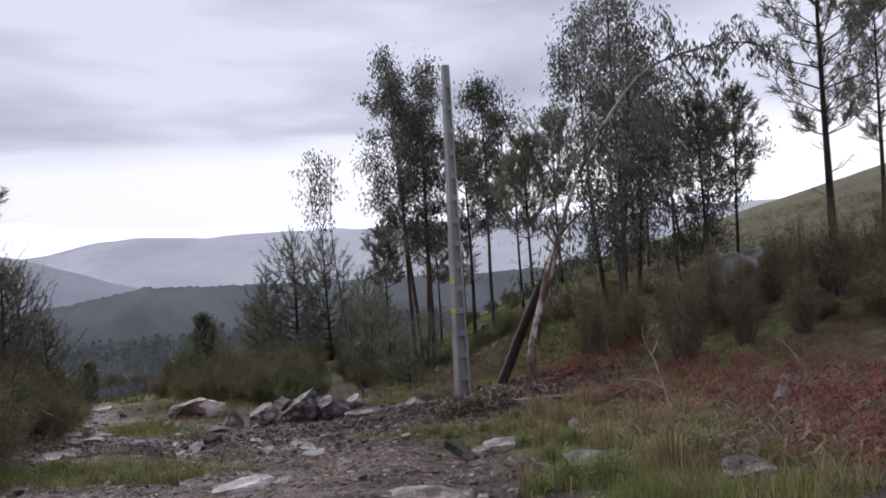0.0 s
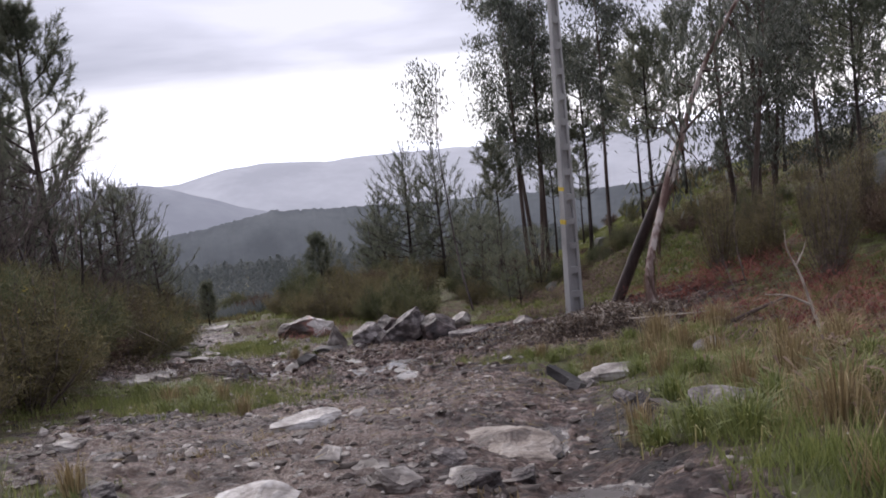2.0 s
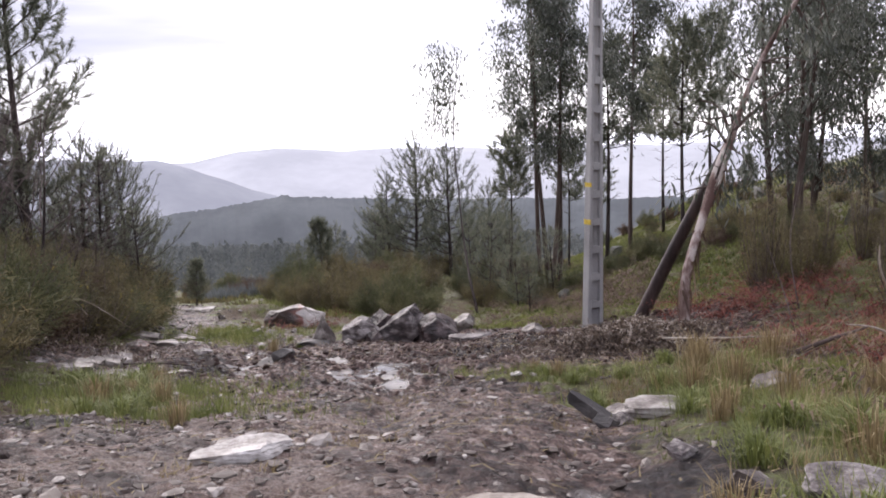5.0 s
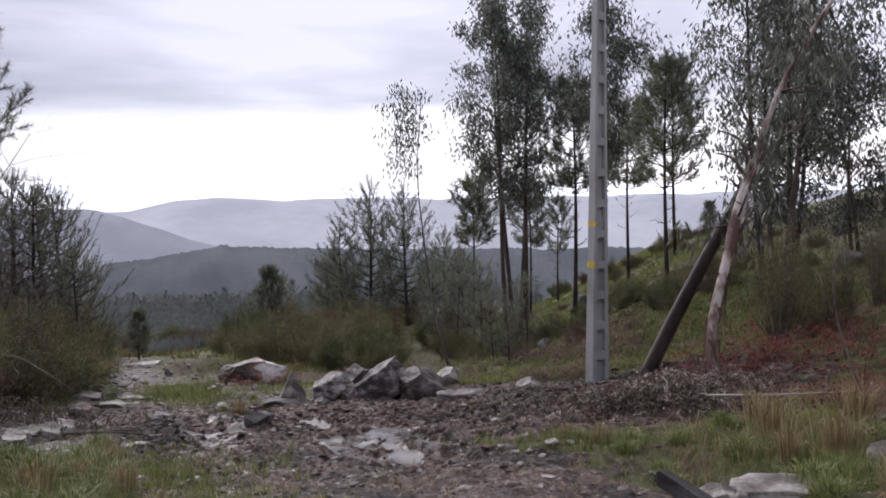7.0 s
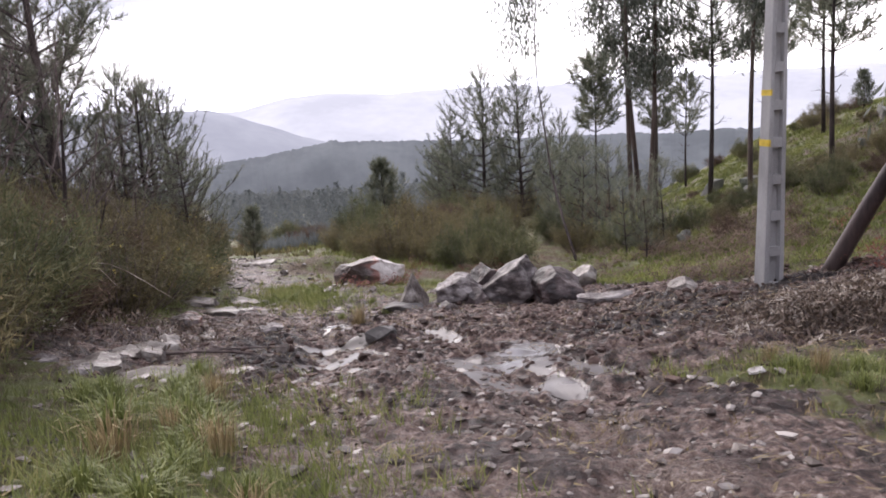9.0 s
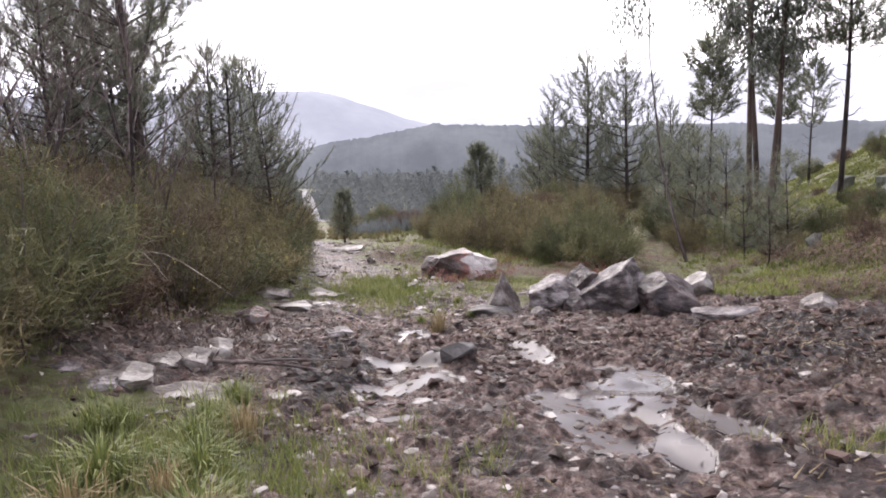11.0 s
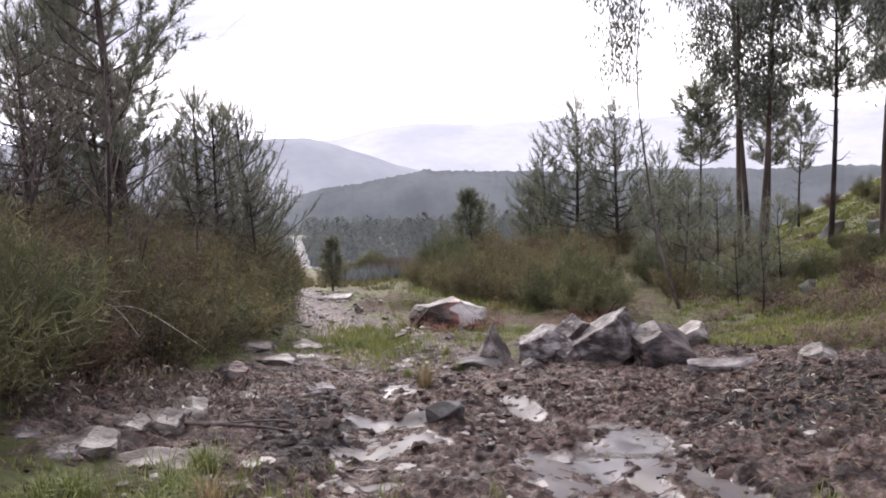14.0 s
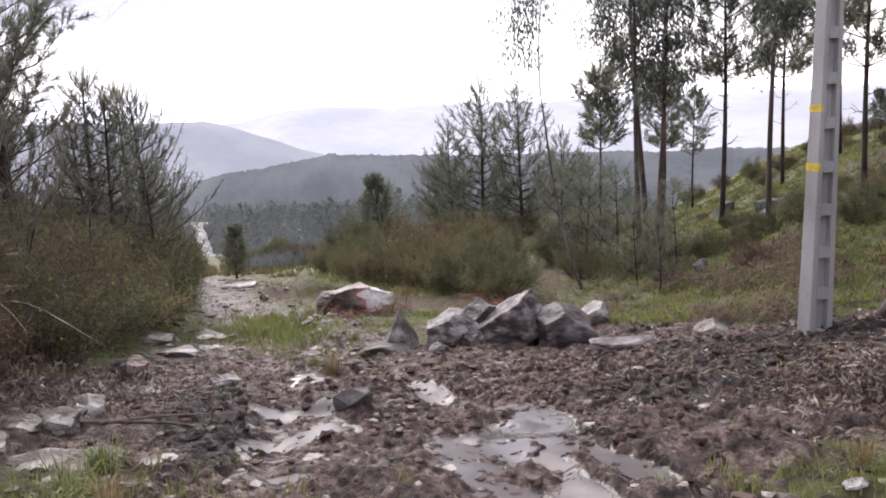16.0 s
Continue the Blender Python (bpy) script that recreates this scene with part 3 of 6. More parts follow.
ground = tagged(new("ground", gm), "sloping muddy hillside ground with ruts, gravel and turf", "ground", kind="structure")


# ---- standing water: thin sheets that lie in the hollows, clods rising through them ----
M_WATER = bpy.data.materials.new("muddy_water")
M_WATER.use_nodes = True
wb = M_WATER.node_tree.nodes["Principled BSDF"]
wb.inputs["Base Color"].default_value = (0.115, 0.102, 0.097, 1)
wb.inputs["Roughness"].default_value, wb.inputs["IOR"].default_value = 0.26, 1.33
w_rip, w_bmp = M_WATER.node_tree.nodes.new("ShaderNodeTexNoise"), M_WATER.node_tree.nodes.new("ShaderNodeBump")
w_rip.inputs["Scale"].default_value, w_rip.inputs["Detail"].default_value = 5.0, 2.0
w_bmp.inputs["Strength"].default_value, w_bmp.inputs["Distance"].default_value = 0.22, 0.02
M_WATER.node_tree.links.new(w_rip.outputs[0], w_bmp.inputs["Height"])
M_WATER.node_tree.links.new(w_bmp.outputs[0], wb.inputs["Normal"])
w_film, w_rough = M_WATER.node_tree.nodes.new("ShaderNodeTexNoise"), M_WATER.node_tree.nodes.new("ShaderNodeMapRange")
w_film.inputs["Scale"].default_value, w_film.inputs["Detail"].default_value = 3.0, 5.0
w_rough.inputs["From Min"].default_value, w_rough.inputs["From Max"].default_value = 0.38, 0.62
w_rough.inputs["To Min"].default_value, w_rough.inputs["To Max"].default_value = 0.14, 0.5
M_WATER.node_tree.links.new(w_film.outputs[0], w_rough.inputs["Value"])
M_WATER.node_tree.links.new(w_rough.outputs[0], wb.inputs["Roughness"])


def puddle(x0, x1, y0, y1, label, step=0.03, least=0.36):
    px, py = np.meshgrid(np.arange(x0, x1, step), np.arange(y0, y1, step))
    pz = firm_height(px, py) - 0.021
    wet = wet_at(px, py) > least
    n = px.shape[1]
    cell = wet[:-1, :-1] & wet[1:, :-1] & wet[:-1, 1:] & wet[1:, 1:]
    k = np.nonzero(cell)
    a = k[0] * n + k[1]
    quads_ = np.stack([a, a + 1, a + n + 1, a + n], -1)
    used, back = np.unique(quads_, return_inverse=True)
    v = np.stack([px.ravel(), py.ravel(), pz.ravel()], -1)[used]
    ob = mesh_ob("puddle", v.tolist(), back.reshape(-1, 4).tolist(), M_WATER, None, "", True)
    return tagged(ob, label, "puddle", kind="structure")


puddle(-7.2, -0.9, 11.8, 18.6, "shallow muddy puddles and water-filled ruts")
puddle(-1.0, -0.2, 12.7, 13.5, "small puddle beside the grass")
puddle(-0.2, 1.0, 4.6, 8.8, "small puddle in the ditch of the track")


# the track further down the hill, pale where rain runs on it
tv, tf = [], []
for i in range(150):
    ty = 58 + 0.9 * i
    half_w = 0.95 + 0.0015 * (ty - 60) + 0.35 * float(vnoise(np.array(ty * 0.4), np.array(0.0), 8))
    tx = float(track_x(ty))
    rise = 0.35 * min(1, (ty - 59) / 25) + 0.002 * (ty - 52)
    tv += [(tx - half_w, ty, level(tx - half_w, ty) + rise), (tx + half_w, ty, level(tx + half_w, ty) + rise), (tx - half_w - 0.3, ty, level(tx, ty) - 0.5), (tx + half_w + 0.3, ty, level(tx, ty) - 0.5)]
for i in range(149):
    a = 4 * i
    tf += [(a, a + 1, a + 5, a + 4), (a + 2, a, a + 4, a + 6), (a + 1, a + 3, a + 7, a + 5)]
tagged(mesh_ob("track", tv, tf, M_TRACK), "pale stony track running down through the woods", "track", kind="structure")


# ---- distance: hazy hills ----
def hill_range(name, label, distance, az0, az1, base, profile, material, seed, rough):
    """A long hill as a ridge with slopes before and behind, from one bearing to another."""
    steps, v, f = (700 if distance < 1000 else 160), [], []
    rows = ((-0.22, 0.0), (-0.10, 0.62), (-0.04, 0.9), (0.0, 1.0), (0.05, 0.9), (0.16, 0.3))
    for i in range(steps + 1):
        az = az0 + (az1 - az0) * i / steps
        top = float(np.interp(az, [p[0] for p in profile], [p[1] for p in profile])) + rough * float(fbm(np.array(az * 0.35), np.array(seed * 1.0), seed, 5))
        for k, (dd, u) in enumerate(rows):
            d = distance * (1 + dd)
            crest = 1.5 * float(fbm(np.array(az * 9.0), np.array(2.0 + k), seed, 4)) if distance < 1000 and u > 0.85 else 0.0
            zz = crest + base + (top - base) * u + rough * 0.7 * float(fbm(np.array(az * 0.9), np.array(k * 3.1), seed + 7, 3)) * (u > 0)
            v.append((d * math.sin(radians(az)), d * math.cos(radians(az)), zz))
    n = len(rows)
    for i in range(steps):
        for k in range(n - 1):
            a = i * n + k
            f.append((a, a + n, a + n + 1, a + 1))
    ob = mesh_ob(name, v, f, material, None, "", True)
    return tagged(ob, label, "hill", kind="structure")


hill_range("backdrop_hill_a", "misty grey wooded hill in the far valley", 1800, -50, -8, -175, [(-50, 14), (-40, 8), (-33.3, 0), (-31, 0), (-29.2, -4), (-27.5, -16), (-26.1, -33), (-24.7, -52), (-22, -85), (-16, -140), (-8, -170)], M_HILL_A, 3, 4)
hill_range("backdrop_hill_b", "long hill paled by painted haze behind the misty valley", 2600, -60, 40, -175, [(-60, -20), (-34, -20), (-27, -12), (-24, 14), (-21, 20), (-18.3, 10), (-14.5, 7), (-8, 5), (0, 0), (40, 0)], M_HILL_B, 5, 7)
hill_range("backdrop_hill_c", "farthest mountain range, painted white with haze", 4200, -80, 70, -175, [(-80, 120), (-31, 125), (-27, 135), (-22.5, 85), (-18, 70), (-10, 60), (10, 50), (70, 60)], M_HILL_C, 9, 18)
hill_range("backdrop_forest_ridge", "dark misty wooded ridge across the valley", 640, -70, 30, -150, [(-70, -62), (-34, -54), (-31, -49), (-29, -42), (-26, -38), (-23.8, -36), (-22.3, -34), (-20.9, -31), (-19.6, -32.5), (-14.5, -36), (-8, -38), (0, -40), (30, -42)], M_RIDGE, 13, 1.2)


# ---- plants ----
def pine_meshes(name, tall, seed, bare=0.35, wide=1.6, tufts=9, needles=12, length=0.20, lean=0.0, thick=1.0, nwidth=0.022):
    rng = random.Random(seed)
    wood, limbs, green = Soup(), Soup(), Soup()
    axis_pts, radii = [], []
    for i in range(9):
        u = i / 8
        axis_pts.append(Vector((lean * tall * u * u + 0.06 * math.sin(3 * u + seed), 0.05 * math.sin(4 * u + 2 * seed), tall * u)))
        radii.append(thick * (0.013 * tall + 0.02) * (1 - 0.9 * u) + 0.008)

    def stem(u):
        k = min(int(u * 8), 7)
        return axis_pts[k].lerp(axis_pts[k + 1], u * 8 - k)
    wood.tube(axis_pts, radii, 8)

    def tuft(p, d, size):
        """An upright shoot with needles set all along it."""
        for k in range(needles):
            nd = (d * 0.9 + rvec(rng) * 0.9).normalized()
            side = nd.cross(rvec(rng)).normalized()
            q = p + d * size * 1.5 * (k + rng.random()) / needles
            green.blade(q, q + nd * size * rng.uniform(0.6, 1.05), nwidth, side)

    z = bare * tall * 0.6
    while z < tall * 0.985:
        u = z / tall
        dead = z < bare * tall
        v = (u - bare) / (1 - bare) if not dead else 0
        reach = wide * (0.35 + 0.65 * min(1, 4 * v)) * (1 - v) ** 0.75 + 0.18
        turn = rng.uniform(0, 6.28)
        for k in range(rng.choice((2, 3)) if dead else rng.choice((4, 5, 5, 6))):
            a = turn + k * 6.28 / 5 + rng.uniform(-0.35, 0.35)
            r = reach * rng.uniform(0.55, 1.15) * (0.7 if dead else 1)
            lift = rng.uniform(0.15, 0.45) + 0.5 * v
            p0 = stem(u)
            out = Vector((math.cos(a), math.sin(a), 0))
            p1 = p0 + out * r * 0.5 + Vector((0, 0, r * 0.5 * lift))
            p2 = p0 + out * r * 0.95 + Vector((0, 0, r * (lift + 0.25)))
            limbs.tube([p0, p1, p2], [0.010 + 0.009 * r, 0.006 + 0.005 * r, 0.005], 4, False)
            if dead:
                for _ in range(2):
                    q = p1.lerp(p2, rng.random())
                    limbs.tube([q, q + (out + rvec(rng)) * 0.3 * r], [0.005, 0.003], 3, False)
                continue
            for j in range(tufts):
                w = 0.35 + 0.65 * (j + rng.random()) / tufts
                q = p1.lerp(p2, (w - 0.5) * 2) if w > 0.5 else p0.lerp(p1, w * 2)
                d = (p2 - p1).normalized()
                if rng.random() < 0.7:
                    sd = (d * 0.6 + rvec(rng) * 0.7 + Vector((0, 0, 0.35))).normalized()
                    q2 = q + sd * rng.uniform(0.1, 0.32) * min(1, r)
                    limbs.tube([q, q2], [0.006, 0.003], 3, False)
                    tuft(q2, sd, length)
                    tuft(q.lerp(q2, 0.5), sd, length)
                else:
                    tuft(q, (d + Vector((0, 0, 0.8))).normalized(), length)
            tuft(p2, ((p2 - p1).normalized() + Vector((0, 0, 0.7))).normalized(), length * 1.15)
        z += rng.uniform(0.75, 1.25) * (0.40 + 0.012 * tall)
    for _ in range(3):
        tuft(axis_pts[-1], Vector((0, 0, 1)), length * 1.2)
    return wood, limbs, green


def candle_pine_meshes(tall, seed, bare=0.08, wide=2.6, step=0.40, shoot=0.55, needles=24, length=0.20, nwidth=0.02, thick=1.0):
    """A young maritime pine: limbs that sweep out and up, each carrying upright brush-like shoots."""
    rng = random.Random(seed)
    wood, limbs, green = Soup(), Soup(), Soup()
    pts = [Vector((0.10 * math.sin(2.2 * i / 8 + seed), 0.08 * math.sin(3 * i / 8 + 2 * seed), tall * i / 8)) for i in range(9)]
    wood.tube(pts, [thick * (0.012 * tall + 0.02) * (1 - 0.9 * i / 8) + 0.008 for i in range(9)], 8)

    def brush(p, d, size):
        q = p + d * size
        limbs.tube([p, q], [0.010, 0.004], 3, False)
        for k in range(needles):
            u = (k + rng.random()) / needles
            nd = (d * 0.75 + rvec(rng) * 0.8).normalized()
            r = p.lerp(q, 0.15 + 0.85 * u)
            green.blade(r, r + nd * length * rng.uniform(0.7, 1.15), nwidth, nd.cross(rvec(rng)).normalized())

    z = bare * tall
    while z < tall * 0.96:
        u = z / tall
        k8 = min(int(u * 8), 7)
        p0 = pts[k8].lerp(pts[k8 + 1], u * 8 - k8)
        v = max(0.0, (u - bare) / (1 - bare))
        turn = rng.uniform(0, 6.28)
        for k in range(rng.choice((4, 5, 5))):
            a = turn + k * 1.32 + rng.uniform(-0.4, 0.4)
            reach = (wide * (1 - v) ** 0.85 * (0.55 + 0.45 * min(1, 3 * v + 0.4)) + 0.12) * rng.uniform(0.5, 1.2)
            out = Vector((math.cos(a), math.sin(a), 0))
            p1 = p0 + out * reach * 0.55 + Vector((0, 0, reach * rng.uniform(0.10, 0.3)))
            p2 = p0 + out * reach + Vector((0, 0, reach * rng.uniform(0.35, 0.7)))
            limbs.tube([p0, p1, p2], [0.012 + 0.009 * reach, 0.008 + 0.004 * reach, 0.006], 4, False)
            for j in range(max(2, int(reach * 3.4))):
                w = 0.3 + 0.7 * (j + rng.random()) / max(2, int(reach * 3.4))
                q = p0.lerp(p1, w * 2) if w < 0.5 else p1.lerp(p2, w * 2 - 1)
                brush(q, (out * 0.45 + Vector((0, 0, 1.0)) + rvec(rng) * 0.45).normalized(), shoot * rng.uniform(0.5, 1.15) * (0.7 + 0.3 * (1 - v)))
            brush(p2, (out * 0.5 + Vector((0, 0, 1.0)) + rvec(rng) * 0.2).normalized(), shoot * rng.uniform(0.8, 1.3))
        z += step * rng.uniform(0.75, 1.25)
    for _ in range(3):
        brush(pts[-1] - Vector((0, 0, 0.2)), (Vector((0, 0, 1)) + rvec(rng) * 0.25).normalized(), shoot * 1.2)
    return wood, limbs, green


PROTOS = {}


def tree_thing(name, key, meshes, materials, x, y, label, category, group="", turn=0.0, size=1.0, sink=0.05, names=("trunk", "branchwork", "crown")):
    """A plant at a place; the same key shares the meshes of the first one."""
    m = pose(x, y, level(x, y) - sink, 0, 0, turn)
    ob = thing(name, m, label, category, group)
    ob.scale = (size, size, size)
    if key not in PROTOS:
        made = []
        for soup, mat_, pn in zip(meshes(), materials, names):
            if soup.v:
                child = soup.ob(pn, mat_, ob, "", pn == "trunk")
                made.append((pn, child.data))
                if pn != "trunk":
                    child["kind"] = "stuff"
        PROTOS[key] = made
    else:
        for pn, data in PROTOS[key]:
            child = new(pn, data)
            child.parent = ob
            if pn != "trunk":
                child["kind"] = "stuff"
    return ob


PINE_MATS = (M_BARK_PINE, M_BARK_PINE, M_NEEDLE)


def pine(key, x, y, tall, seed, label, group="pines on the slope", **kw):
    turn = kw.pop("turn", seed * 77.0)
    size = kw.pop("size", 1.0)
    return tree_thing("pine_tree", key, lambda: pine_meshes(key, tall, seed, **kw), PINE_MATS, x, y, label, "pine tree", group, turn, size)


def candle_pine(key, x, y, label, group="pines on the slope", turn=0.0, size=1.0, **kw):
    return tree_thing("pine_tree", key, lambda: candle_pine_meshes(**kw), PINE_MATS, x, y, label, "pine tree", group, turn, size)


def eucalyptus_meshes(tall, seed, trunks=3, bare=0.3, wide=1.5, leaves=5000, lsize=0.22, lean=(0.0, 0.0), spread=0.5):
    rng = random.Random(seed)
    wood, limbs, green = Soup(), Soup(), Soup()
    tips = []
    for t in range(trunks):
        h = tall * (1 if t == 0 else rng.uniform(0.72, 0.95))
        a = 6.28 * t / max(trunks, 1) + seed
        off = Vector((math.cos(a), math.sin(a), 0)) * (0.38 if trunks > 1 else 0)
        drift = Vector((math.cos(a + 0.5), math.sin(a + 0.5), 0)) * spread * (0.4 + 0.6 * rng.random())
        pts, rad = [], []
        for i in range(11):
            u = i / 10
            pts.append(off + drift * u + Vector((lean[0] * u * u, lean[1] * u * u, h * u)) + Vector((0.07 * math.sin(5 * u + t * 2 + seed), 0.07 * math.cos(4 * u + t + seed), 0)))
            rad.append((0.0055 * tall + 0.025) * (1 - 0.88 * u) + 0.006)
        wood.tube(pts, rad, 7)
        n = int(h * 2.6)
        for k in range(n):
            u = bare + (0.98 - bare) * (k + rng.random()) / n
            i = min(int(u * 10), 9)
            p0 = pts[i].lerp(pts[i + 1], u * 10 - i)
            a = rng.uniform(0, 6.28)
            v = (u - bare) / (1 - bare)
            r = wide * (0.25 + 1.15 * math.sin(math.pi * min(1, 0.16 + 0.82 * v)) ** 1.1) * rng.uniform(0.35, 1.0) * 0.8
            out = Vector((math.cos(a), math.sin(a), 0))
            p1 = p0 + out * r * 0.55 + Vector((0, 0, r * rng.uniform(0.35, 0.7)))
            p2 = p0 + out * r + Vector((0, 0, r * rng.uniform(0.3, 0.95)))
            limbs.tube([p0, p1, p2], [0.010 + 0.006 * r, 0.008, 0.004], 4, False)
            tips += [(p2, 1.0), (p1.lerp(p2, 0.5), 0.9), (p1, 0.6)]
        tips += [(pts[-1], 1.0), (pts[-2], 1.0)]
    total = sum(w for _, w in tips)
    for p, w in tips:
        size = rng.uniform(0.22, 0.5)
        for _ in range(max(3, int(leaves * w / total * rng.uniform(0.5, 1.5)))):
            q = p + Vector((rng.gauss(0, size * 0.7), rng.gauss(0, size * 0.7), rng.gauss(-0.05, size * 0.75)))
            d = (Vector((0, 0, -1)) + rvec(rng) * 0.75).normalized()
            green.leaf(q, q + d * lsize * rng.uniform(0.7, 1.3), lsize * 0.3, d.cross(rvec(rng)).normalized())
    return wood, limbs, green


EUC_MATS = (M_BARK_EUC, M_BARK_EUC, M_EUC)


def eucalyptus(key, x, y, label, turn=0.0, size=1.0, **kw):
    return tree_thing("eucalyptus_tree", key, lambda: eucalyptus_meshes(**kw), EUC_MATS, x, y, label, "eucalyptus tree", "eucalyptus trees", turn, size)


def shrub_meshes(seed, wide=0.9, tall=1.4, blades=3500, length=0.22, bwidth=0.02, lift=0.6, flowers=0):
    """A bushy shrub: ascending stems and many fine sprigs with an uneven outline."""
    rng = random.Random(seed)
    wood, green, bloom = Soup(), Soup(), Soup()
    stems = []
    for _ in range(46):
        a, r = rng.uniform(0, 6.28), math.sqrt(rng.random())
        out = Vector((math.cos(a), math.sin(a), 0))
        h = tall * (1 - 0.55 * r * r) * rng.uniform(0.6, 1.12)
        p0 = out * r * wide * 0.3
        p1 = out * r * wide * 0.75 + Vector((0, 0, h * 0.55))
        p2 = out * r * wide * rng.uniform(0.85, 1.15) + Vector((0, 0, h))
        wood.tube([p0, p1, p2], [0.016, 0.010, 0.004], 4, False)
        stems.append((p0, p1, p2))
    for i in range(blades):
        p0, p1, p2 = stems[i % len(stems)]
        u = rng.random() ** 0.55
        q = p0.lerp(p1, u * 2) if u < 0.5 else p1.lerp(p2, u * 2 - 1)
        q = q + rvec(rng) * rng.uniform(0.02, 0.20) * (0.5 + wide * 0.6)
        d = ((p2 - p1).normalized() * lift + rvec(rng)).normalized()
        green.blade(q, q + d * length * rng.uniform(0.6, 1.3), bwidth, d.cross(rvec(rng)).normalized())
    for _ in range(flowers):
        p0, p1, p2 = rng.choice(stems)
        q = p1.lerp(p2, rng.uniform(0.5, 1.05)) + rvec(rng) * 0.12
        for _k in range(4):
            d = rvec(rng)
            bloom.leaf(q, q + d * 0.035, 0.025, d.cross(rvec(rng)).normalized())
    return wood, green, bloom


def shrub(kind, x, y, turn=0.0, size=1.0, group="scrub thicket"):
    spec = {
        "broom": (dict(seed=5, wide=0.95, tall=1.45, blades=9500, length=0.17, bwidth=0.010, lift=1.0), M_BROOM, "dense dark green broom bush on the bank"),
        "heath": (dict(seed=8, wide=1.0, tall=1.5, blades=9500, length=0.13, bwidth=0.011, lift=0.6, flowers=22), M_HEATH, "olive brown scrub bush flecked with yellow bloom"),
        "gorse": (dict(seed=11, wide=1.1, tall=1.2, blades=9500, length=0.12, bwidth=0.011, lift=0.5, flowers=45), M_BROOM, "spiny green gorse bush with yellow flowers"),
        "rust": (dict(seed=14, wide=1.0, tall=1.1, blades=8000, length=0.15, bwidth=0.010, lift=0.5), M_RUST, "dead rusty brown scrub bush"),
        "sapling": (dict(seed=17, wide=0.6, tall=2.6, blades=4200, length=0.14, bwidth=0.010, lift=0.8), M_HEATH, "tall thin brown brush with sparse leaves"),
    }[kind]
    return tree_thing("shrub", "shrub_" + kind, lambda: shrub_meshes(**spec[0]), (M_TWIG, spec[1], M_FLOWER), x, y, spec[2], "shrub", group, turn, size, 0.08, ("stemwork", "foliage", "blossom"))


def bare_meshes(tall, seed, spread=0.5, levels=5):
    rng = random.Random(seed)
    wood, limbs = Soup(), Soup()

    def grow(p, d, length, radius, depth):
        pts, rad = [p], [radius]
        for k in range(3):
            d = (d + rvec(rng) * 0.22 + Vector((0, 0, 0.06))).normalized()
            pts.append(pts[-1] + d * length / 3)
            rad.append(radius * (1 - 0.2 * (k + 1)))
        (wood if depth == 0 else limbs).tube(pts, rad, 6 if depth < 2 else 3, False)
        if depth >= levels:
            return
        for _ in range(rng.choice((3, 4, 4)) + (depth == 0) * 4):
            i = rng.choice((1, 2, 2, 3))
            nd = (d * 0.7 + rvec(rng) * (0.55 + spread * 0.4) + Vector((0, 0, 0.15))).normalized()
            grow(pts[i], nd, length * rng.uniform(0.5, 0.72), rad[i] * 0.58, depth + 1)
    grow(Vector((0, 0, 0)), Vector((0.08, 0, 1)), tall * 0.42, 0.0052 * tall + 0.012, 0)
    return wood, limbs


def bare_tree(key, x, y, tall, seed, label, turn=0.0, size=1.0, mats=(M_BARK_PINE, M_TWIG)):
    return tree_thing("bare_tree", key, lambda: bare_meshes(tall, seed), mats, x, y, label, "bare tree", "bare trees", turn, size, 0.05, ("trunk", "branchwork"))


# the pole-side row and the slope behind it
eucalyptus("euc_triple", -1.3, 38.6, "tall slender eucalyptus with several trunks and narrow crown", tall=15.2, seed=2, trunks=4, bare=0.38, wide=1.75, leaves=21000, lsize=0.21, spread=1.0)
eucalyptus("euc_pole", 1.85, 32.6, "slim eucalyptus with sparse open crown", tall=10.6, seed=4, trunks=1, bare=0.45, wide=1.5, leaves=7000, lsize=0.18, spread=0.3)
eucalyptus("euc_big", 5.6, 26.6, "broad eucalyptus with dense drooping grey-green leaves", tall=11.6, seed=7, trunks=3, bare=0.14, wide=2.3, leaves=14500, lsize=0.17, spread=1.3)
eucalyptus("euc_low", 8.8, 29.4, "low eucalyptus with leaves hanging close to ground", tall=6.2, seed=12, trunks=3, bare=0.10, wide=1.7, leaves=9000, lsize=0.17, spread=1.2)
eucalyptus("euc_big", 7.0, 30.4, "broad eucalyptus with dense drooping grey-green leaves", turn=130, size=0.92)

pine("pine_a", 1.15, 38.4, 9.6, 3, "dark pine with bare lower trunk and dense top", bare=0.50, wide=2.3, tufts=13, needles=14, length=0.28, nwidth=0.030, thick=0.65)
pine("pine_b", 3.0, 27.8, 6.2, 4, "slender pine growing on the grassy slope", bare=0.4, wide=1.15, tufts=7, needles=13, length=0.24, nwidth=0.03, thick=0.62)
candle_pine("pine_c", -9.7, 50.5, "bushy pine below the brow of the slope", tall=7.9, seed=6, bare=0.06, wide=3.3, step=0.42, shoot=0.75, needles=26, length=0.27, nwidth=0.026)
candle_pine("pine_c", -7.5, 49.6, "bushy pine below the brow of the slope", size=0.97, turn=80)
candle_pine("pine_c", -11.6, 51.6, "bushy pine below the brow of the slope", size=0.74, turn=200)
candle_pine("pine_c", -13.0, 53.5, "bushy pine below the brow of the slope", size=0.5, turn=20)
candle_pine("pine_c", -6.0, 56.0, "bushy pine below the brow of the slope", size=0.7, turn=290)
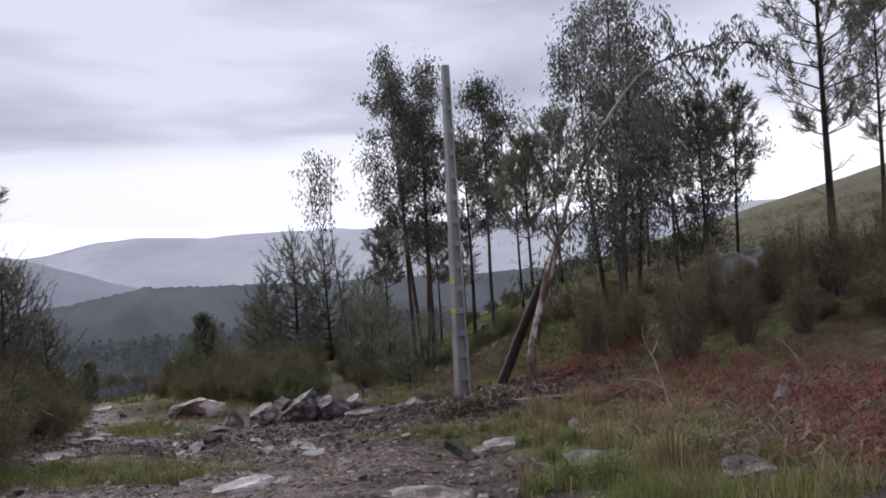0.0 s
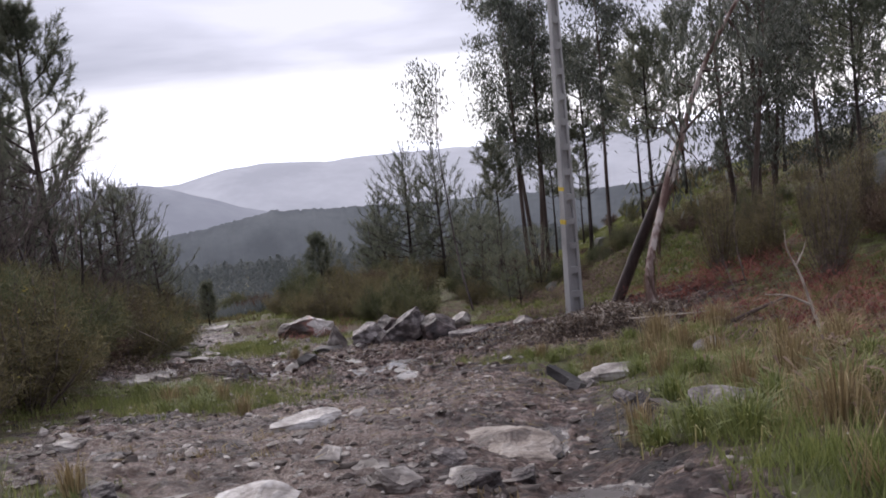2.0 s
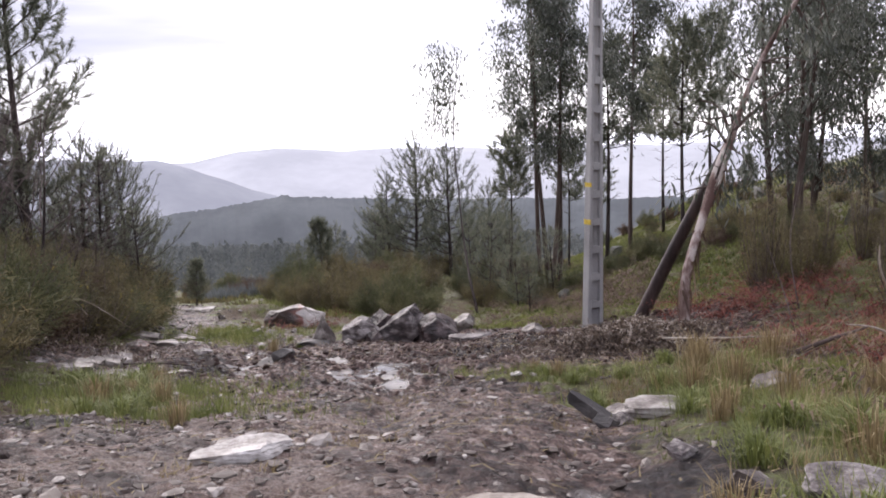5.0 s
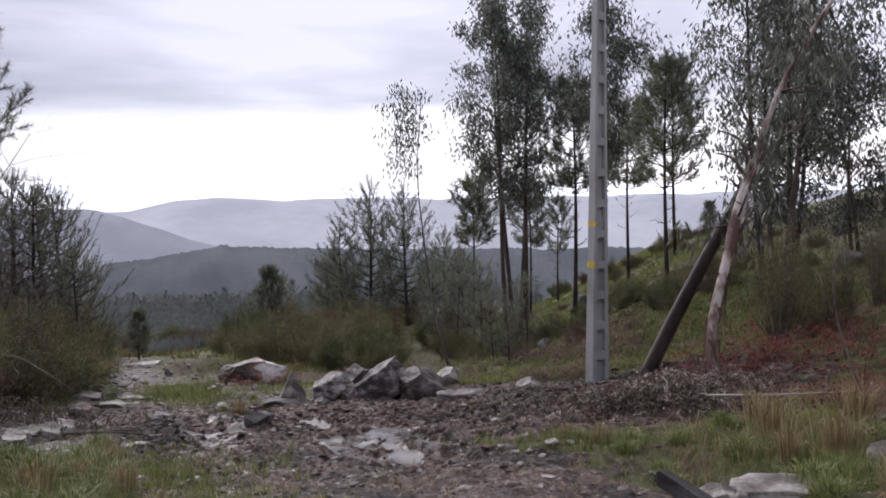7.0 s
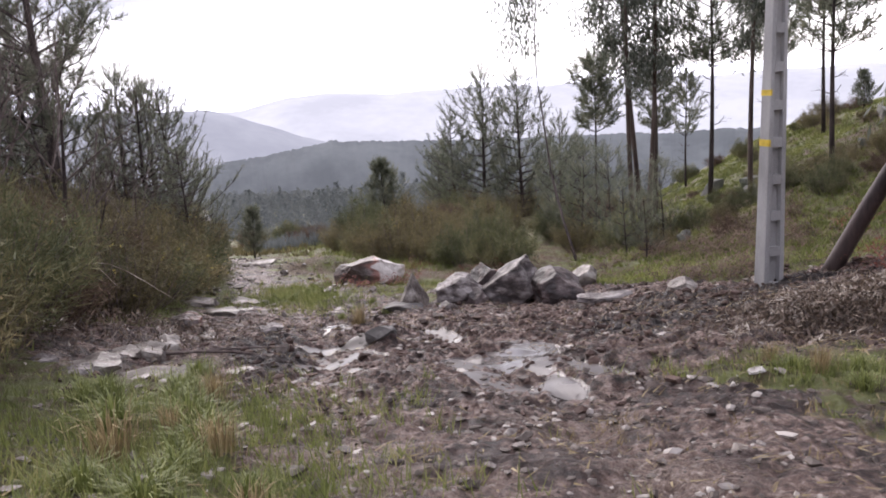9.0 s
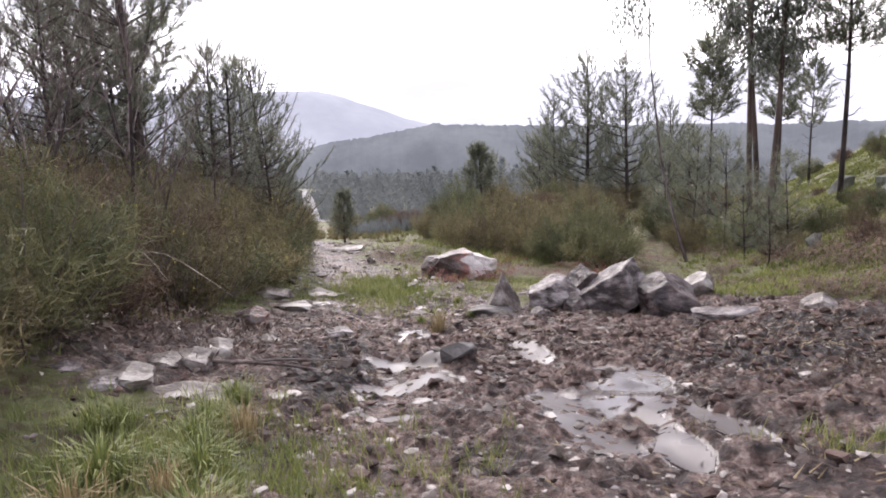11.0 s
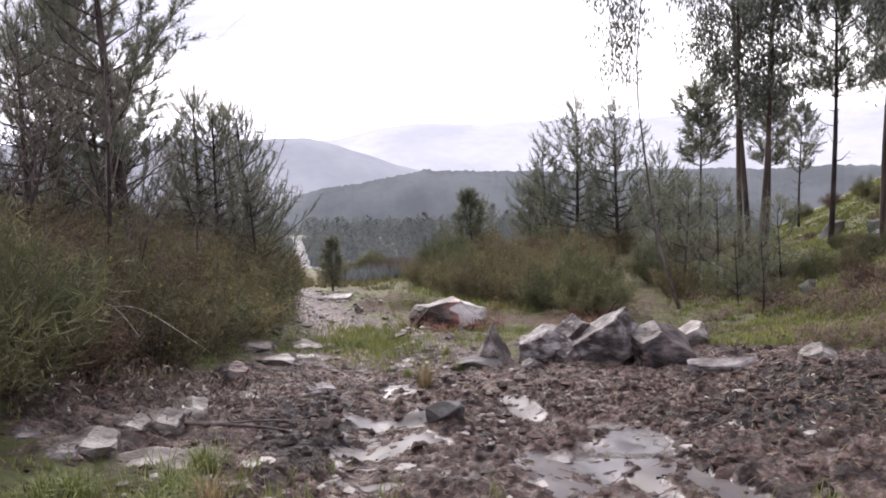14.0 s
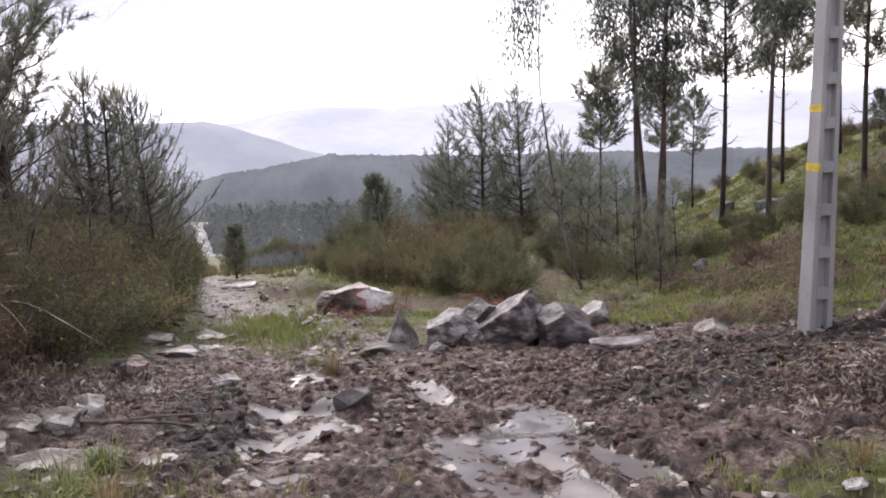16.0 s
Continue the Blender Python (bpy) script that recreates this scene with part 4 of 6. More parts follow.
pine("pine_m", -3.2, 41.5, 7.0, 21, "slim pine with a small rounded top", bare=0.52, wide=1.35, tufts=10, needles=14, length=0.28, nwidth=0.034, thick=0.6)
pine("pine_d", -14.35, 31.8, 3.2, 8, "small young pine beyond the brow", size=0.5, bare=0.05, wide=0.95, tufts=9, needles=12, length=0.26, nwidth=0.035)
pine("pine_d", -13.7, 44.6, 3.2, 8, "small young pine beyond the brow", size=0.95, turn=120)
candle_pine("pine_c", -21.5, 72.0, "bushy pine below the brow of the slope", size=0.7, turn=300)
pine("pine_e", -13.6, 21.7, 8.6, 12, "tall pine with dead lower limbs above the thicket", bare=0.26, wide=2.7, tufts=16, needles=30, length=0.2, nwidth=0.016)
candle_pine("pine_f", -14.6, 27.4, "bushy young pine beside the track", tall=4.9, seed=13, bare=0.05, wide=2.0, step=0.30, shoot=0.48, needles=26, length=0.17, nwidth=0.013)
candle_pine("pine_f", -13.7, 25.0, "bushy young pine beside the track", size=0.9, turn=120)
candle_pine("pine_f", -16.5, 29.5, "bushy young pine beside the track", size=1.1, turn=40)
pine("pine_e", -17.0, 24.5, 9.4, 12, "tall pine with dead lower limbs above the thicket", size=0.85, turn=150)
for x, y, size, turn in ((-11.4, 22.8, 0.62, 10), (-15.0, 22.5, 0.95, 60), (-16.8, 20.0, 1.1, 100), (-14.6, 17.8, 0.9, 200), (-18.5, 26.0, 1.2, 310), (-15.8, 26.5, 0.8, 20), (-18.0, 16.0, 1.15, 140),
                         (-16.0, 13.5, 1.0, 250), (-20.5, 21.0, 1.3, 75), (-19.0, 30.5, 0.9, 15), (-21.5, 34.0, 0.9, 220), (-17.4, 18.2, 1.35, 260), (-12.6, 18.6, 0.9, 170), (-19.4, 17.2, 1.5, 120), (-16.6, 23.0, 1.25, 340), (-14.9, 25.9, 1.0, 95)):
    candle_pine("pine_f", x, y, "bushy young pine beside the track", size=size, turn=turn)
pine("pine_g", 10.6, 22.2, 9.6, 15, "tall open-crowned pine on the hillside", bare=0.34, wide=2.3, tufts=9, needles=16, length=0.24, thick=0.75)
pine("pine_b", 10.7, 29.4, 6.2, 4, "slender pine growing on the grassy slope", size=1.0, turn=20)
pine("pine_b", 6.6, 20.3, 6.2, 4, "slender pine growing on the grassy slope", size=0.85, turn=220)
pine("pine_g", 15.2, 28.0, 11.5, 15, "tall open-crowned pine on the hillside", size=0.8, turn=100)
pine("pine_a", 6.2, 44.0, 9.6, 3, "dark pine with bare lower trunk and dense top", size=0.95, turn=30)
pine("pine_a", 3.9, 43.0, 9.6, 3, "dark pine with bare lower trunk and dense top", size=0.85, turn=100)
pine("pine_a", -0.6, 46.0, 9.6, 3, "dark pine with bare lower trunk and dense top", size=0.7, turn=190)
pine("pine_b", 1.0, 50.0, 7.4, 4, "slender pine growing on the grassy slope", size=0.9, turn=10)
pine("pine_a", 9.5, 38.0, 9.6, 3, "dark pine with bare lower trunk and dense top", size=0.8, turn=260)
pine("pine_d", 11.0, 46.0, 3.4, 8, "small young pine beyond the brow", size=0.6)
pine("pine_d", 8.6, 47.5, 3.4, 8, "small young pine beyond the brow", size=0.5, turn=50)

bare_tree("bare_a", -9.9, 14.6, 6.0, 5, "leafless pale-twigged tree in the thicket")
bare_tree("bare_b", -11.7, 17.0, 6.5, 6, "leafless dark tree with spreading twigs")
for x, y, size, turn in ((-9.2, 16.6, 0.7, 60), (-10.6, 13.2, 0.9, 150), (-12.4, 18.6, 0.9, 300), (-11.6, 22.4, 0.6, 15), (-12.8, 14.8, 1.05, 95), (-14.0, 19.2, 1.0, 185)):
    bare_tree("bare_c", x, y, 5.5, 9, "leafless pinkish-grey twiggy tree in scrub", turn=turn, size=size)
for x, y, size, turn in ((-9.3, 15.4, 1.0, 110), (-10.2, 17.4, 1.15, 220), (-11.2, 19.0, 1.2, 70)):
    bare_tree("bare_d", x, y, 5.8, 17, "leafless lichen-grey tree with many fine twigs", turn=turn, size=size)
bare_tree("bare_a", -10.9, 20.3, 6.0, 5, "leafless pale-twigged tree in the thicket", turn=120, size=0.75)
bare_tree("bare_b", -13.6, 25.6, 6.5, 6, "leafless dark tree with spreading twigs", turn=80, size=0.6)


def bent_sapling():
    x, y = -3.2, 28.8
    z0 = level(x, y)
    ob = thing("eucalyptus_sapling", pose(x, y, z0 - 0.1), "thin bowed eucalyptus sapling with leaves hanging at its tip", "eucalyptus tree")
    path = [Vector(p) for p in ((0, 0, 0), (-0.5, 1.8, 0.95), (-1.04, 4.2, 2.1), (-1.4, 5.6, 4.0), (-1.6, 6.2, 5.2), (-1.68, 6.7, 6.6), (-1.55, 7.1, 8.5), (-1.55, 7.2, 9.2), (-1.75, 7.2, 9.5))]
    wood, green = Soup(), Soup()
    wood.tube(path, [0.05, 0.042, 0.036, 0.030, 0.025, 0.02, 0.014, 0.010, 0.006], 6)
    r = random.Random(4)
    for k in range(56):
        c = Vector((-2.1 + r.gauss(0, 0.3) - 0.3 * (k % 3 == 0), 7.1 + r.gauss(0, 0.25), r.uniform(6.2, 9.5)))
        a = path[5].lerp(path[8], r.random())
        if k % 4 == 0:
            wood.tube([a, a.lerp(c, 0.5) + Vector((0, 0, 0.15)), c], [0.008, 0.006, 0.003], 3, False)
        for _ in range(16):
            q = c + Vector((r.gauss(0, 0.16), r.gauss(0, 0.16), r.gauss(0, 0.2)))
            d = (Vector((0, 0, -1)) + rvec(r) * 0.6).normalized()
            green.leaf(q, q + d * r.uniform(0.15, 0.27), 0.06, d.cross(rvec(r)).normalized())
    wood.ob("trunk", M_BARK_PINE, ob, "", True)
    green.ob("crown", M_EUC, ob)["kind"] = "stuff"
    return ob


bent_sapling()

for x, y, size, turn in ((-1.9, 28.2, 0.62, 0), (-0.9, 30.0, 0.7, 60), (-2.4, 31.6, 0.95, 130), (-4.4, 36.0, 1.0, 30), (-3.3, 33.5, 1.05, 200), (-1.4, 26.2, 0.5, 90)):
    pine("pine_s", x, y, 3.0, 27, "thin feathery pine sapling on the slope", size=size, turn=turn, bare=0.06, wide=1.25, tufts=4, needles=11, length=0.26, nwidth=0.013, thick=0.6)
for x, y, size, turn in ((-14.0, 59.5, 0.55, 20), (-4.9, 57.0, 0.55, 140)):
    candle_pine("pine_c", x, y, "bushy pine below the brow of the slope", size=size, turn=turn)

# scrub along the left bank
rng = random.Random(31)
for i in range(96):
    y = 7.5 + 21 * (i + rng.random()) / 96
    edge = float(np.interp(y, [7, 10, 14, 20, 28], [-5.3, -5.9, -7.7, -10.5, -14.2]))
    x = edge - 0.3 - 5.0 * rng.random() ** 1.3
    kind = rng.choice(("heath", "heath", "gorse", "rust", "broom", "heath", "rust")) if edge - x > 1.2 else rng.choice(("rust", "heath", "broom", "rust", "heath"))
    shrub(kind, x, y, rng.uniform(0, 360), rng.uniform(0.75, 1.1) + 0.16 * min(4, edge - x))
for x, y, kind, size in ((-8.7, 16.4, "heath", 1.0), (-9.3, 17.8, "gorse", 1.0), (-9.9, 19.2, "heath", 1.15), (-10.5, 20.6, "gorse", 1.1), (-11.2, 22.0, "heath", 1.2), (-11.9, 23.4, "broom", 1.1),
                         (-12.7, 24.8, "heath", 1.2), (-13.5, 26.2, "gorse", 1.15), (-14.3, 27.6, "heath", 1.2), (-15.2, 29.0, "broom", 1.2), (-16.2, 30.4, "heath", 1.2), (-17.4, 32.0, "heath", 1.3)):
    shrub(kind, x, y, 53 * y, size)
rng = random.Random(63)
for i in range(16):
    y = rng.uniform(38.0, 60.0)
    x = float(track_x(y)) + rng.choice((-1, 1, 1)) * rng.uniform(1.5, 4.5)
    shrub(rng.choice(("heath", "broom", "rust")), x, y, rng.uniform(0, 360), rng.uniform(0.5, 0.95), "bushes behind the boulders")
# leafless brush at the foot of the bank
rng = random.Random(57)
for i in range(34):
    y = 9.0 + 17 * (i + rng.random()) / 34
    x = float(np.interp(y, [7, 10, 14, 20, 28], [-5.5, -6.1, -7.8, -10.5, -14.0])) - rng.uniform(-0.45, 0.8)
    bare_tree("bare_c", x, y, 5.5, 9, "low leafless brown brush on the bank", rng.uniform(0, 360), rng.uniform(0.22, 0.36))
# bushes behind the boulders
for x, y, kind, size in ((-5.1, 27.6, "broom", 1.05), (-6.3, 28.2, "broom", 0.9), (-7.5, 29.4, "heath", 1.0), (-8.8, 30.0, "heath", 1.0), (-10.0, 31.2, "heath", 0.95),
                         (-7.0, 31.5, "heath", 1.2), (-8.6, 33.0, "heath", 1.3), (-10.8, 33.5, "broom", 1.1), (-12.2, 34.5, "heath", 0.9), (-5.9, 31.0, "broom", 1.1),
                         (-9.9, 36.0, "heath", 1.5), (-12.5, 38.0, "broom", 1.4), (-6.4, 35.0, "heath", 1.4), (-2.0, 30.5, "broom", 0.8), (-3.4, 32.0, "heath", 0.9)):
    shrub(kind, x, y, 40 * x, size, "bushes behind the boulders")
rng = random.Random(12)
for i in range(26):
    shrub(rng.choice(("heath", "broom", "heath", "rust")), rng.uniform(-17.0, -3.0), rng.uniform(36.0, 54.0), rng.uniform(0, 360), rng.uniform(0.8, 1.3), "bushes behind the boulders")
for i in range(20):
    shrub(rng.choice(("heath", "broom", "heath", "rust")), rng.uniform(-9.0, 13.0), rng.uniform(46.0, 56.0), rng.uniform(0, 360), rng.uniform(0.4, 0.85), "low shrubs on the hillside")
# brush on the slope
rng = random.Random(77)
for i in range(38):
    x, y = rng.uniform(3.2, 11.5), rng.uniform(15.5, 21.0)
    shrub(rng.choice(("sapling", "sapling", "heath", "rust", "sapling")), x, y, rng.uniform(0, 360), rng.uniform(0.5, 0.9), "brush on the slope")


rng = random.Random(78)
for i in range(6):
    shrub(rng.choice(("sapling", "heath", "sapling")), rng.uniform(4.8, 8.0), rng.uniform(22.5, 25.0), rng.uniform(0, 360), rng.uniform(0.4, 0.7), "brush on the slope")


# ---- the concrete pole ----
def concrete_pole(x, y, top, turn, lean=0.0):
    base = level(x, y) - 0.25
    tall = top - base
    ob = thing("concrete_pole", pose(x, y, base, 0, 0, turn) if lean == 0 else pose(x, y, base, 0, lean, 0) @ pose(0, 0, 0, 0, 0, turn), "grey cast concrete utility pole with recessed steps", "utility pole")
    pitch, n = 0.533, int(tall / 0.533)

    def half(z):
        u = z / tall
        return 0.175 - 0.095 * u, 0.120 - 0.052 * u
    v, f = [], []
    levels = [0.0]
    for k in range(n):
        z0 = 0.30 + k * pitch
        levels += [z0, z0 + pitch * 0.74]
    levels = [z for z in levels if z < tall - 0.12] + [tall]
    # the flanges at each side and the cross webs between the recesses
    def box(x0, x1, y0, y1, za, zb):
        b = len(v)
        for z in (za, zb):
            hx, hy = half(z)
            v.extend([(x0 * hx, y0 * hy, z), (x1 * hx, y0 * hy, z), (x1 * hx, y1 * hy, z), (x0 * hx, y1 * hy, z)])
        f.extend([(b + 3, b + 2, b + 1, b), (b + 4, b + 5, b + 6, b + 7)] + [(b + k, b + (k + 1) % 4, b + 4 + (k + 1) % 4, b + 4 + k) for k in range(4)])
    box(-1, -0.52, -1, 1, 0, tall)
    box(0.52, 1, -1, 1, 0, tall)
    me = mesh_ob("shaft", v, f, M_CONCRETE, ob)
    bev = me.modifiers.new("edge", "BEVEL")
    bev.width, bev.segments = 0.012, 2
    for a, b_ in zip(levels, levels[1:]):
        v, f = [], []
        recess = (levels.index(a) % 2 == 1)
        if recess and b_ < tall:
            box(-0.52, 0.52, -0.25, 0.25, a, b_)
            mesh_ob("recess_panel", v, f, M_CONCRETE, ob)
        else:
            box(-0.52, 0.52, -0.985, 0.985, a, b_)
            mesh_ob("cross_web", v, f, M_CONCRETE, ob)
    for z, h in ((2.06 + 0.25, 0.10), (2.78 + 0.25, 0.085)):
        v, f = [], []
        hx, hy = half(z)
        b = 0
        e = 1.012
        for zz in (z, z + h):
            v.extend([(-hx * e, -hy * e, zz), (-hx * 0.8, -hy * e, zz), (-hx * 0.8, hy * e, zz), (-hx * e, hy * e, zz)])
        f.extend([(3, 2, 1, 0), (4, 5, 6, 7)] + [(k, (k + 1) % 4, 4 + (k + 1) % 4, 4 + k) for k in range(4)])
        mesh_ob("paint_band", v, f, M_YELLOW, ob, "yellow painted mark")
    return ob


concrete_pole(0.29, 19.35, 4.98, 29.0, 1.0)


# ---- boulders and stones ----
def boulder(name, x, y, size, turn, seed, material, label, group="", sink=0.22, tilt=(0, 0), cuts=12, category="boulder"):
    """An angular block: the hull of a few points, its edges worn, its faces roughened."""
    rng = random.Random(seed)
    bm = bmesh.new()
    for _ in range(cuts):
        d = rvec(rng)
        m = max(abs(d.x), abs(d.y), abs(d.z))
        d = d * (0.45 + 0.55 / m * 0.75) * rng.uniform(0.82, 1.0)
        bm.verts.new((d.x * 0.5, d.y * 0.5, d.z * 0.5))
    hull = bmesh.ops.convex_hull(bm, input=bm.verts)
    bmesh.ops.delete(bm, geom=list({g for g in hull["geom_interior"] + hull["geom_unused"] if isinstance(g, bmesh.types.BMVert)}), context="VERTS")
    bmesh.ops.dissolve_limit(bm, angle_limit=radians(14), verts=bm.verts, edges=bm.edges)
    bmesh.ops.bevel(bm, geom=list(bm.edges), offset=0.018, segments=1, affect="EDGES", clamp_overlap=True)
    bmesh.ops.triangulate(bm, faces=bm.faces)
    bmesh.ops.subdivide_edges(bm, edges=bm.edges, cuts=2, use_grid_fill=True)
    lo = min(v.co.z for v in bm.verts)
    hi = max(v.co.z for v in bm.verts)
    wx = max(abs(v.co.x) for v in bm.verts)
    wy = max(abs(v.co.y) for v in bm.verts)
    for vert in bm.verts:
        p = vert.co
        p += p.normalized() * (0.030 * noise.noise(p * 5 + Vector((seed, 0, 0))) + 0.018 * noise.noise(p * 14 + Vector((0, seed, 0))))
        vert.co = Vector((p.x / wx * size[0] / 2, p.y / wy * size[1] / 2, (p.z / (hi - lo)) * size[2]))
    me = bpy.data.meshes.new(name)
    bm.to_mesh(me)
    bm.free()
    me.materials.append(material)
    ob = new(name, me)
    ob.matrix_world = pose(x, y, level(x, y) + size[2] * (0.5 - sink), tilt[0], tilt[1], turn)
    return tagged(ob, label, category, group)


M_WHITE_STONE = surface("white_quartz_stone", [(0.3, (0.20, 0.175, 0.155)), (0.5, (0.42, 0.39, 0.36)), (0.75, (0.62, 0.60, 0.57))], 4, 0.5, 0.8, 30, depth=0.03)
HEAP = "boulders heaped beside the track"


def hewn_rock(x, y, size, turn, seed, material, label, planes, group=HEAP, sink=0.15, name="boulder", category="boulder", rough=1.0):
    """A block split from the ledge: a box cut by a few flat breaks, its arrises worn and its faces pitted."""
    bm = bmesh.new()
    bmesh.ops.create_cube(bm, size=1.0)
    chip = random.Random(seed * 31 + 7)
    chips = [(tuple(rvec(chip)), chip.uniform(0.43, 0.55)) for _ in range(9)]
    for n, d in list(planes) + chips:
        cut = bmesh.ops.bisect_plane(bm, geom=bm.verts[:] + bm.edges[:] + bm.faces[:], plane_co=Vector(n).normalized() * d, plane_no=Vector(n), clear_outer=True)
        rim = [e for e in cut["geom_cut"] if isinstance(e, bmesh.types.BMEdge)]
        if rim:
            bmesh.ops.holes_fill(bm, edges=rim, sides=0)
    bmesh.ops.bevel(bm, geom=list(bm.edges), offset=0.03, segments=1, affect="EDGES", clamp_overlap=True)
    bmesh.ops.triangulate(bm, faces=bm.faces)
    for _ in range(2):
        long_edges = [e for e in bm.edges if e.calc_length() > 0.11]
        bmesh.ops.subdivide_edges(bm, edges=long_edges, cuts=2, use_grid_fill=True)
    bmesh.ops.triangulate(bm, faces=bm.faces)
    for vert in bm.verts:
        p = vert.co.copy()
        k = Vector((seed * 1.7, seed * 0.6, 0))
        layer = noise.noise(Vector((p.x * 1.5, p.y * 2.0, p.z * 11.0)) + k)
        p += vert.co.normalized() * rough * (0.075 * noise.noise(p * 2.6 + k) + 0.030 * noise.noise(p * 8 + k) + 0.022 * layer)
        vert.co = Vector((p.x * size[0], p.y * size[1], p.z * size[2]))
    bmesh.ops.recalc_face_normals(bm, faces=bm.faces)
    me = bpy.data.meshes.new(name)
    bm.to_mesh(me)
    bm.free()
    me.materials.append(material)
    ob = new(name, me)
    ob.matrix_world = pose(x, y, level(x, y) + size[2] * (0.5 - sink), 0, 0, turn)
    return tagged(ob, label, category, group)


hewn_rock(-3.84, 20.5, (1.16, 0.85, 0.94), -6, 3, M_ROCK, "large wedge-shaped grey granite boulder, wet and layered", [((-0.62, -0.12, 0.75), 0.13), ((0.9, -0.2, 0.42), 0.40), ((-0.2, -0.95, 0.2), 0.40), ((0.35, 0.9, 0.3), 0.38)], sink=0.10)
hewn_rock(-2.98, 20.2, (0.90, 0.8, 0.68), 10, 8, M_ROCK_BROWN, "rounded boulder with pale top and dark brown wet front", [((0.62, -0.1, 0.75), 0.34), ((-0.45, -0.2, 0.85), 0.38), ((0.1, -0.9, 0.35), 0.40), ((-0.85, -0.3, 0.1), 0.42)], sink=0.10)
hewn_rock(-4.66, 20.2, (0.74, 0.6, 0.56), 8, 12, M_ROCK, "rough squarish pale grey boulder in the mud", [((-0.5, -0.15, 0.8), 0.40), ((0.75, -0.2, 0.5), 0.42), ((-0.3, -0.9, 0.25), 0.42), ((0.55, -0.6, -0.4), 0.46)], sink=0.12)
hewn_rock(-4.30, 20.8, (0.50, 0.5, 0.62), 30, 16, M_ROCK_BROWN, "small brown boulder leaning behind the big ones", [((-0.5, -0.2, 0.8), 0.36), ((0.6, 0.1, 0.75), 0.38)], sink=0.1)
hewn_rock(-4.28, 20.0, (0.34, 0.3, 0.34), 50, 18, M_ROCK_BROWN, "small brown stone wedged between the boulders", [((-0.5, -0.2, 0.8), 0.34), ((0.6, -0.3, 0.5), 0.38)], sink=0.15)
hewn_rock(-4.72, 19.55, (0.30, 0.2, 0.2), 20, 19, M_ROCK, "small pointed stone before the boulders", [((-0.6, -0.1, 0.7), 0.2), ((0.6, 0.1, 0.7), 0.25)], sink=0.2)
hewn_rock(-5.40, 19.72, (0.56, 0.34, 0.66), 6, 21, M_ROCK_PALE, "pointed upright grey stone, white on one face", [((-0.86, -0.1, 0.5), 0.16), ((0.82, -0.2, 0.52), 0.20), ((0.1, -0.9, 0.4), 0.30)], sink=0.12)
hewn_rock(-5.47, 19.42, (0.66, 0.36, 0.16), 4, 23, M_ROCK_DARK, "black wet slab under the pointed stone", [((-0.7, 0, 0.6), 0.42), ((0.8, 0, 0.5), 0.42)], sink=0.15)
hewn_rock(-7.95, 24.9, (1.56, 0.8, 0.86), 4, 28, M_ROCK_RED, "two-toned boulder with rust-red earth stains", [((-0.32, 0.0, 0.95), 0.40), ((-0.8, -0.3, 0.4), 0.46), ((0.55, -0.2, -0.75), 0.40), ((0.85, -0.35, 0.25), 0.46)], sink=0.2)
hewn_rock(-2.55, 21.45, (0.50, 0.44, 0.42), 12, 31, M_ROCK_PALE, "small boulder with a white top behind the heap", [((-0.55, -0.1, 0.8), 0.28), ((0.7, -0.3, 0.5), 0.42), ((-0.1, -0.85, -0.5), 0.36)], sink=0.12)
hewn_rock(-2.12, 19.2, (0.88, 0.36, 0.18), 12, 35, M_ROCK, "flat grey slab half sunk in mud", [((-0.35, -0.1, 0.9), 0.30), ((-0.8, -0.5, 0.2), 0.42), ((0.8, -0.5, 0.2), 0.45)], "flat stones", 0.25, "flat_stone", "stone")
hewn_rock(-0.92, 20.0, (0.44, 0.36, 0.28), 14, 38, M_ROCK_PALE, "pale stone at the soil mound", [((-0.6, -0.1, 0.75), 0.30), ((0.6, -0.3, 0.6), 0.40)], "flat stones", 0.2, "flat_stone", "stone")
boulder("flat_stone", -12.9, 29.0, (1.1, 0.9, 0.14), 30, 41, M_ROCK_PALE, "flat pale slab lying across the track", "flat stones", 0.35, category="stone")
boulder("flat_stone", -14.2, 28.2, (0.5, 0.4, 0.24), 0, 43, M_ROCK_PALE, "pale stone on the track edge", "flat stones", category="stone")
boulder("flat_stone", -8.2, 18.35, (0.65, 0.4, 0.18), 20, 45, M_ROCK_PALE, "flat pale slab half sunk in mud", "flat stones", 0.3, category="stone")
boulder("flat_stone", -9.0, 20.6, (0.8, 0.4, 0.12), -20, 47, M_ROCK_PALE, "flat pale slab half sunk in mud", "flat stones", 0.35, category="stone")
boulder("flat_stone", -3.3, 14.55, (0.30, 0.16, 0.09), 20, 49, M_ROCK_PALE, "small white stone in a puddle", "flat stones", 0.3, category="stone")
boulder("dark_stone", -4.45, 15.1, (0.42, 0.22, 0.2), 25, 51, M_ROCK_DARK, "black wet stone in the mud", "dark stones", 0.3, category="stone")
boulder("dark_stone", -4.0, 14.95, (0.3, 0.2, 0.12), 0, 53, M_ROCK_DARK, "black wet stone in the mud", "dark stones", 0.3, category="stone")
hewn_rock(-1.98, 8.14, (0.58, 0.26, 0.11), 22, 55, M_WHITE_STONE, "flat white slab on the gravel", [((-0.3, -0.2, 0.9), 0.34), ((0.85, -0.4, 0.2), 0.40), ((-0.7, 0.6, 0.2), 0.42)], "flat stones", 0.2, "flat_stone", "stone")
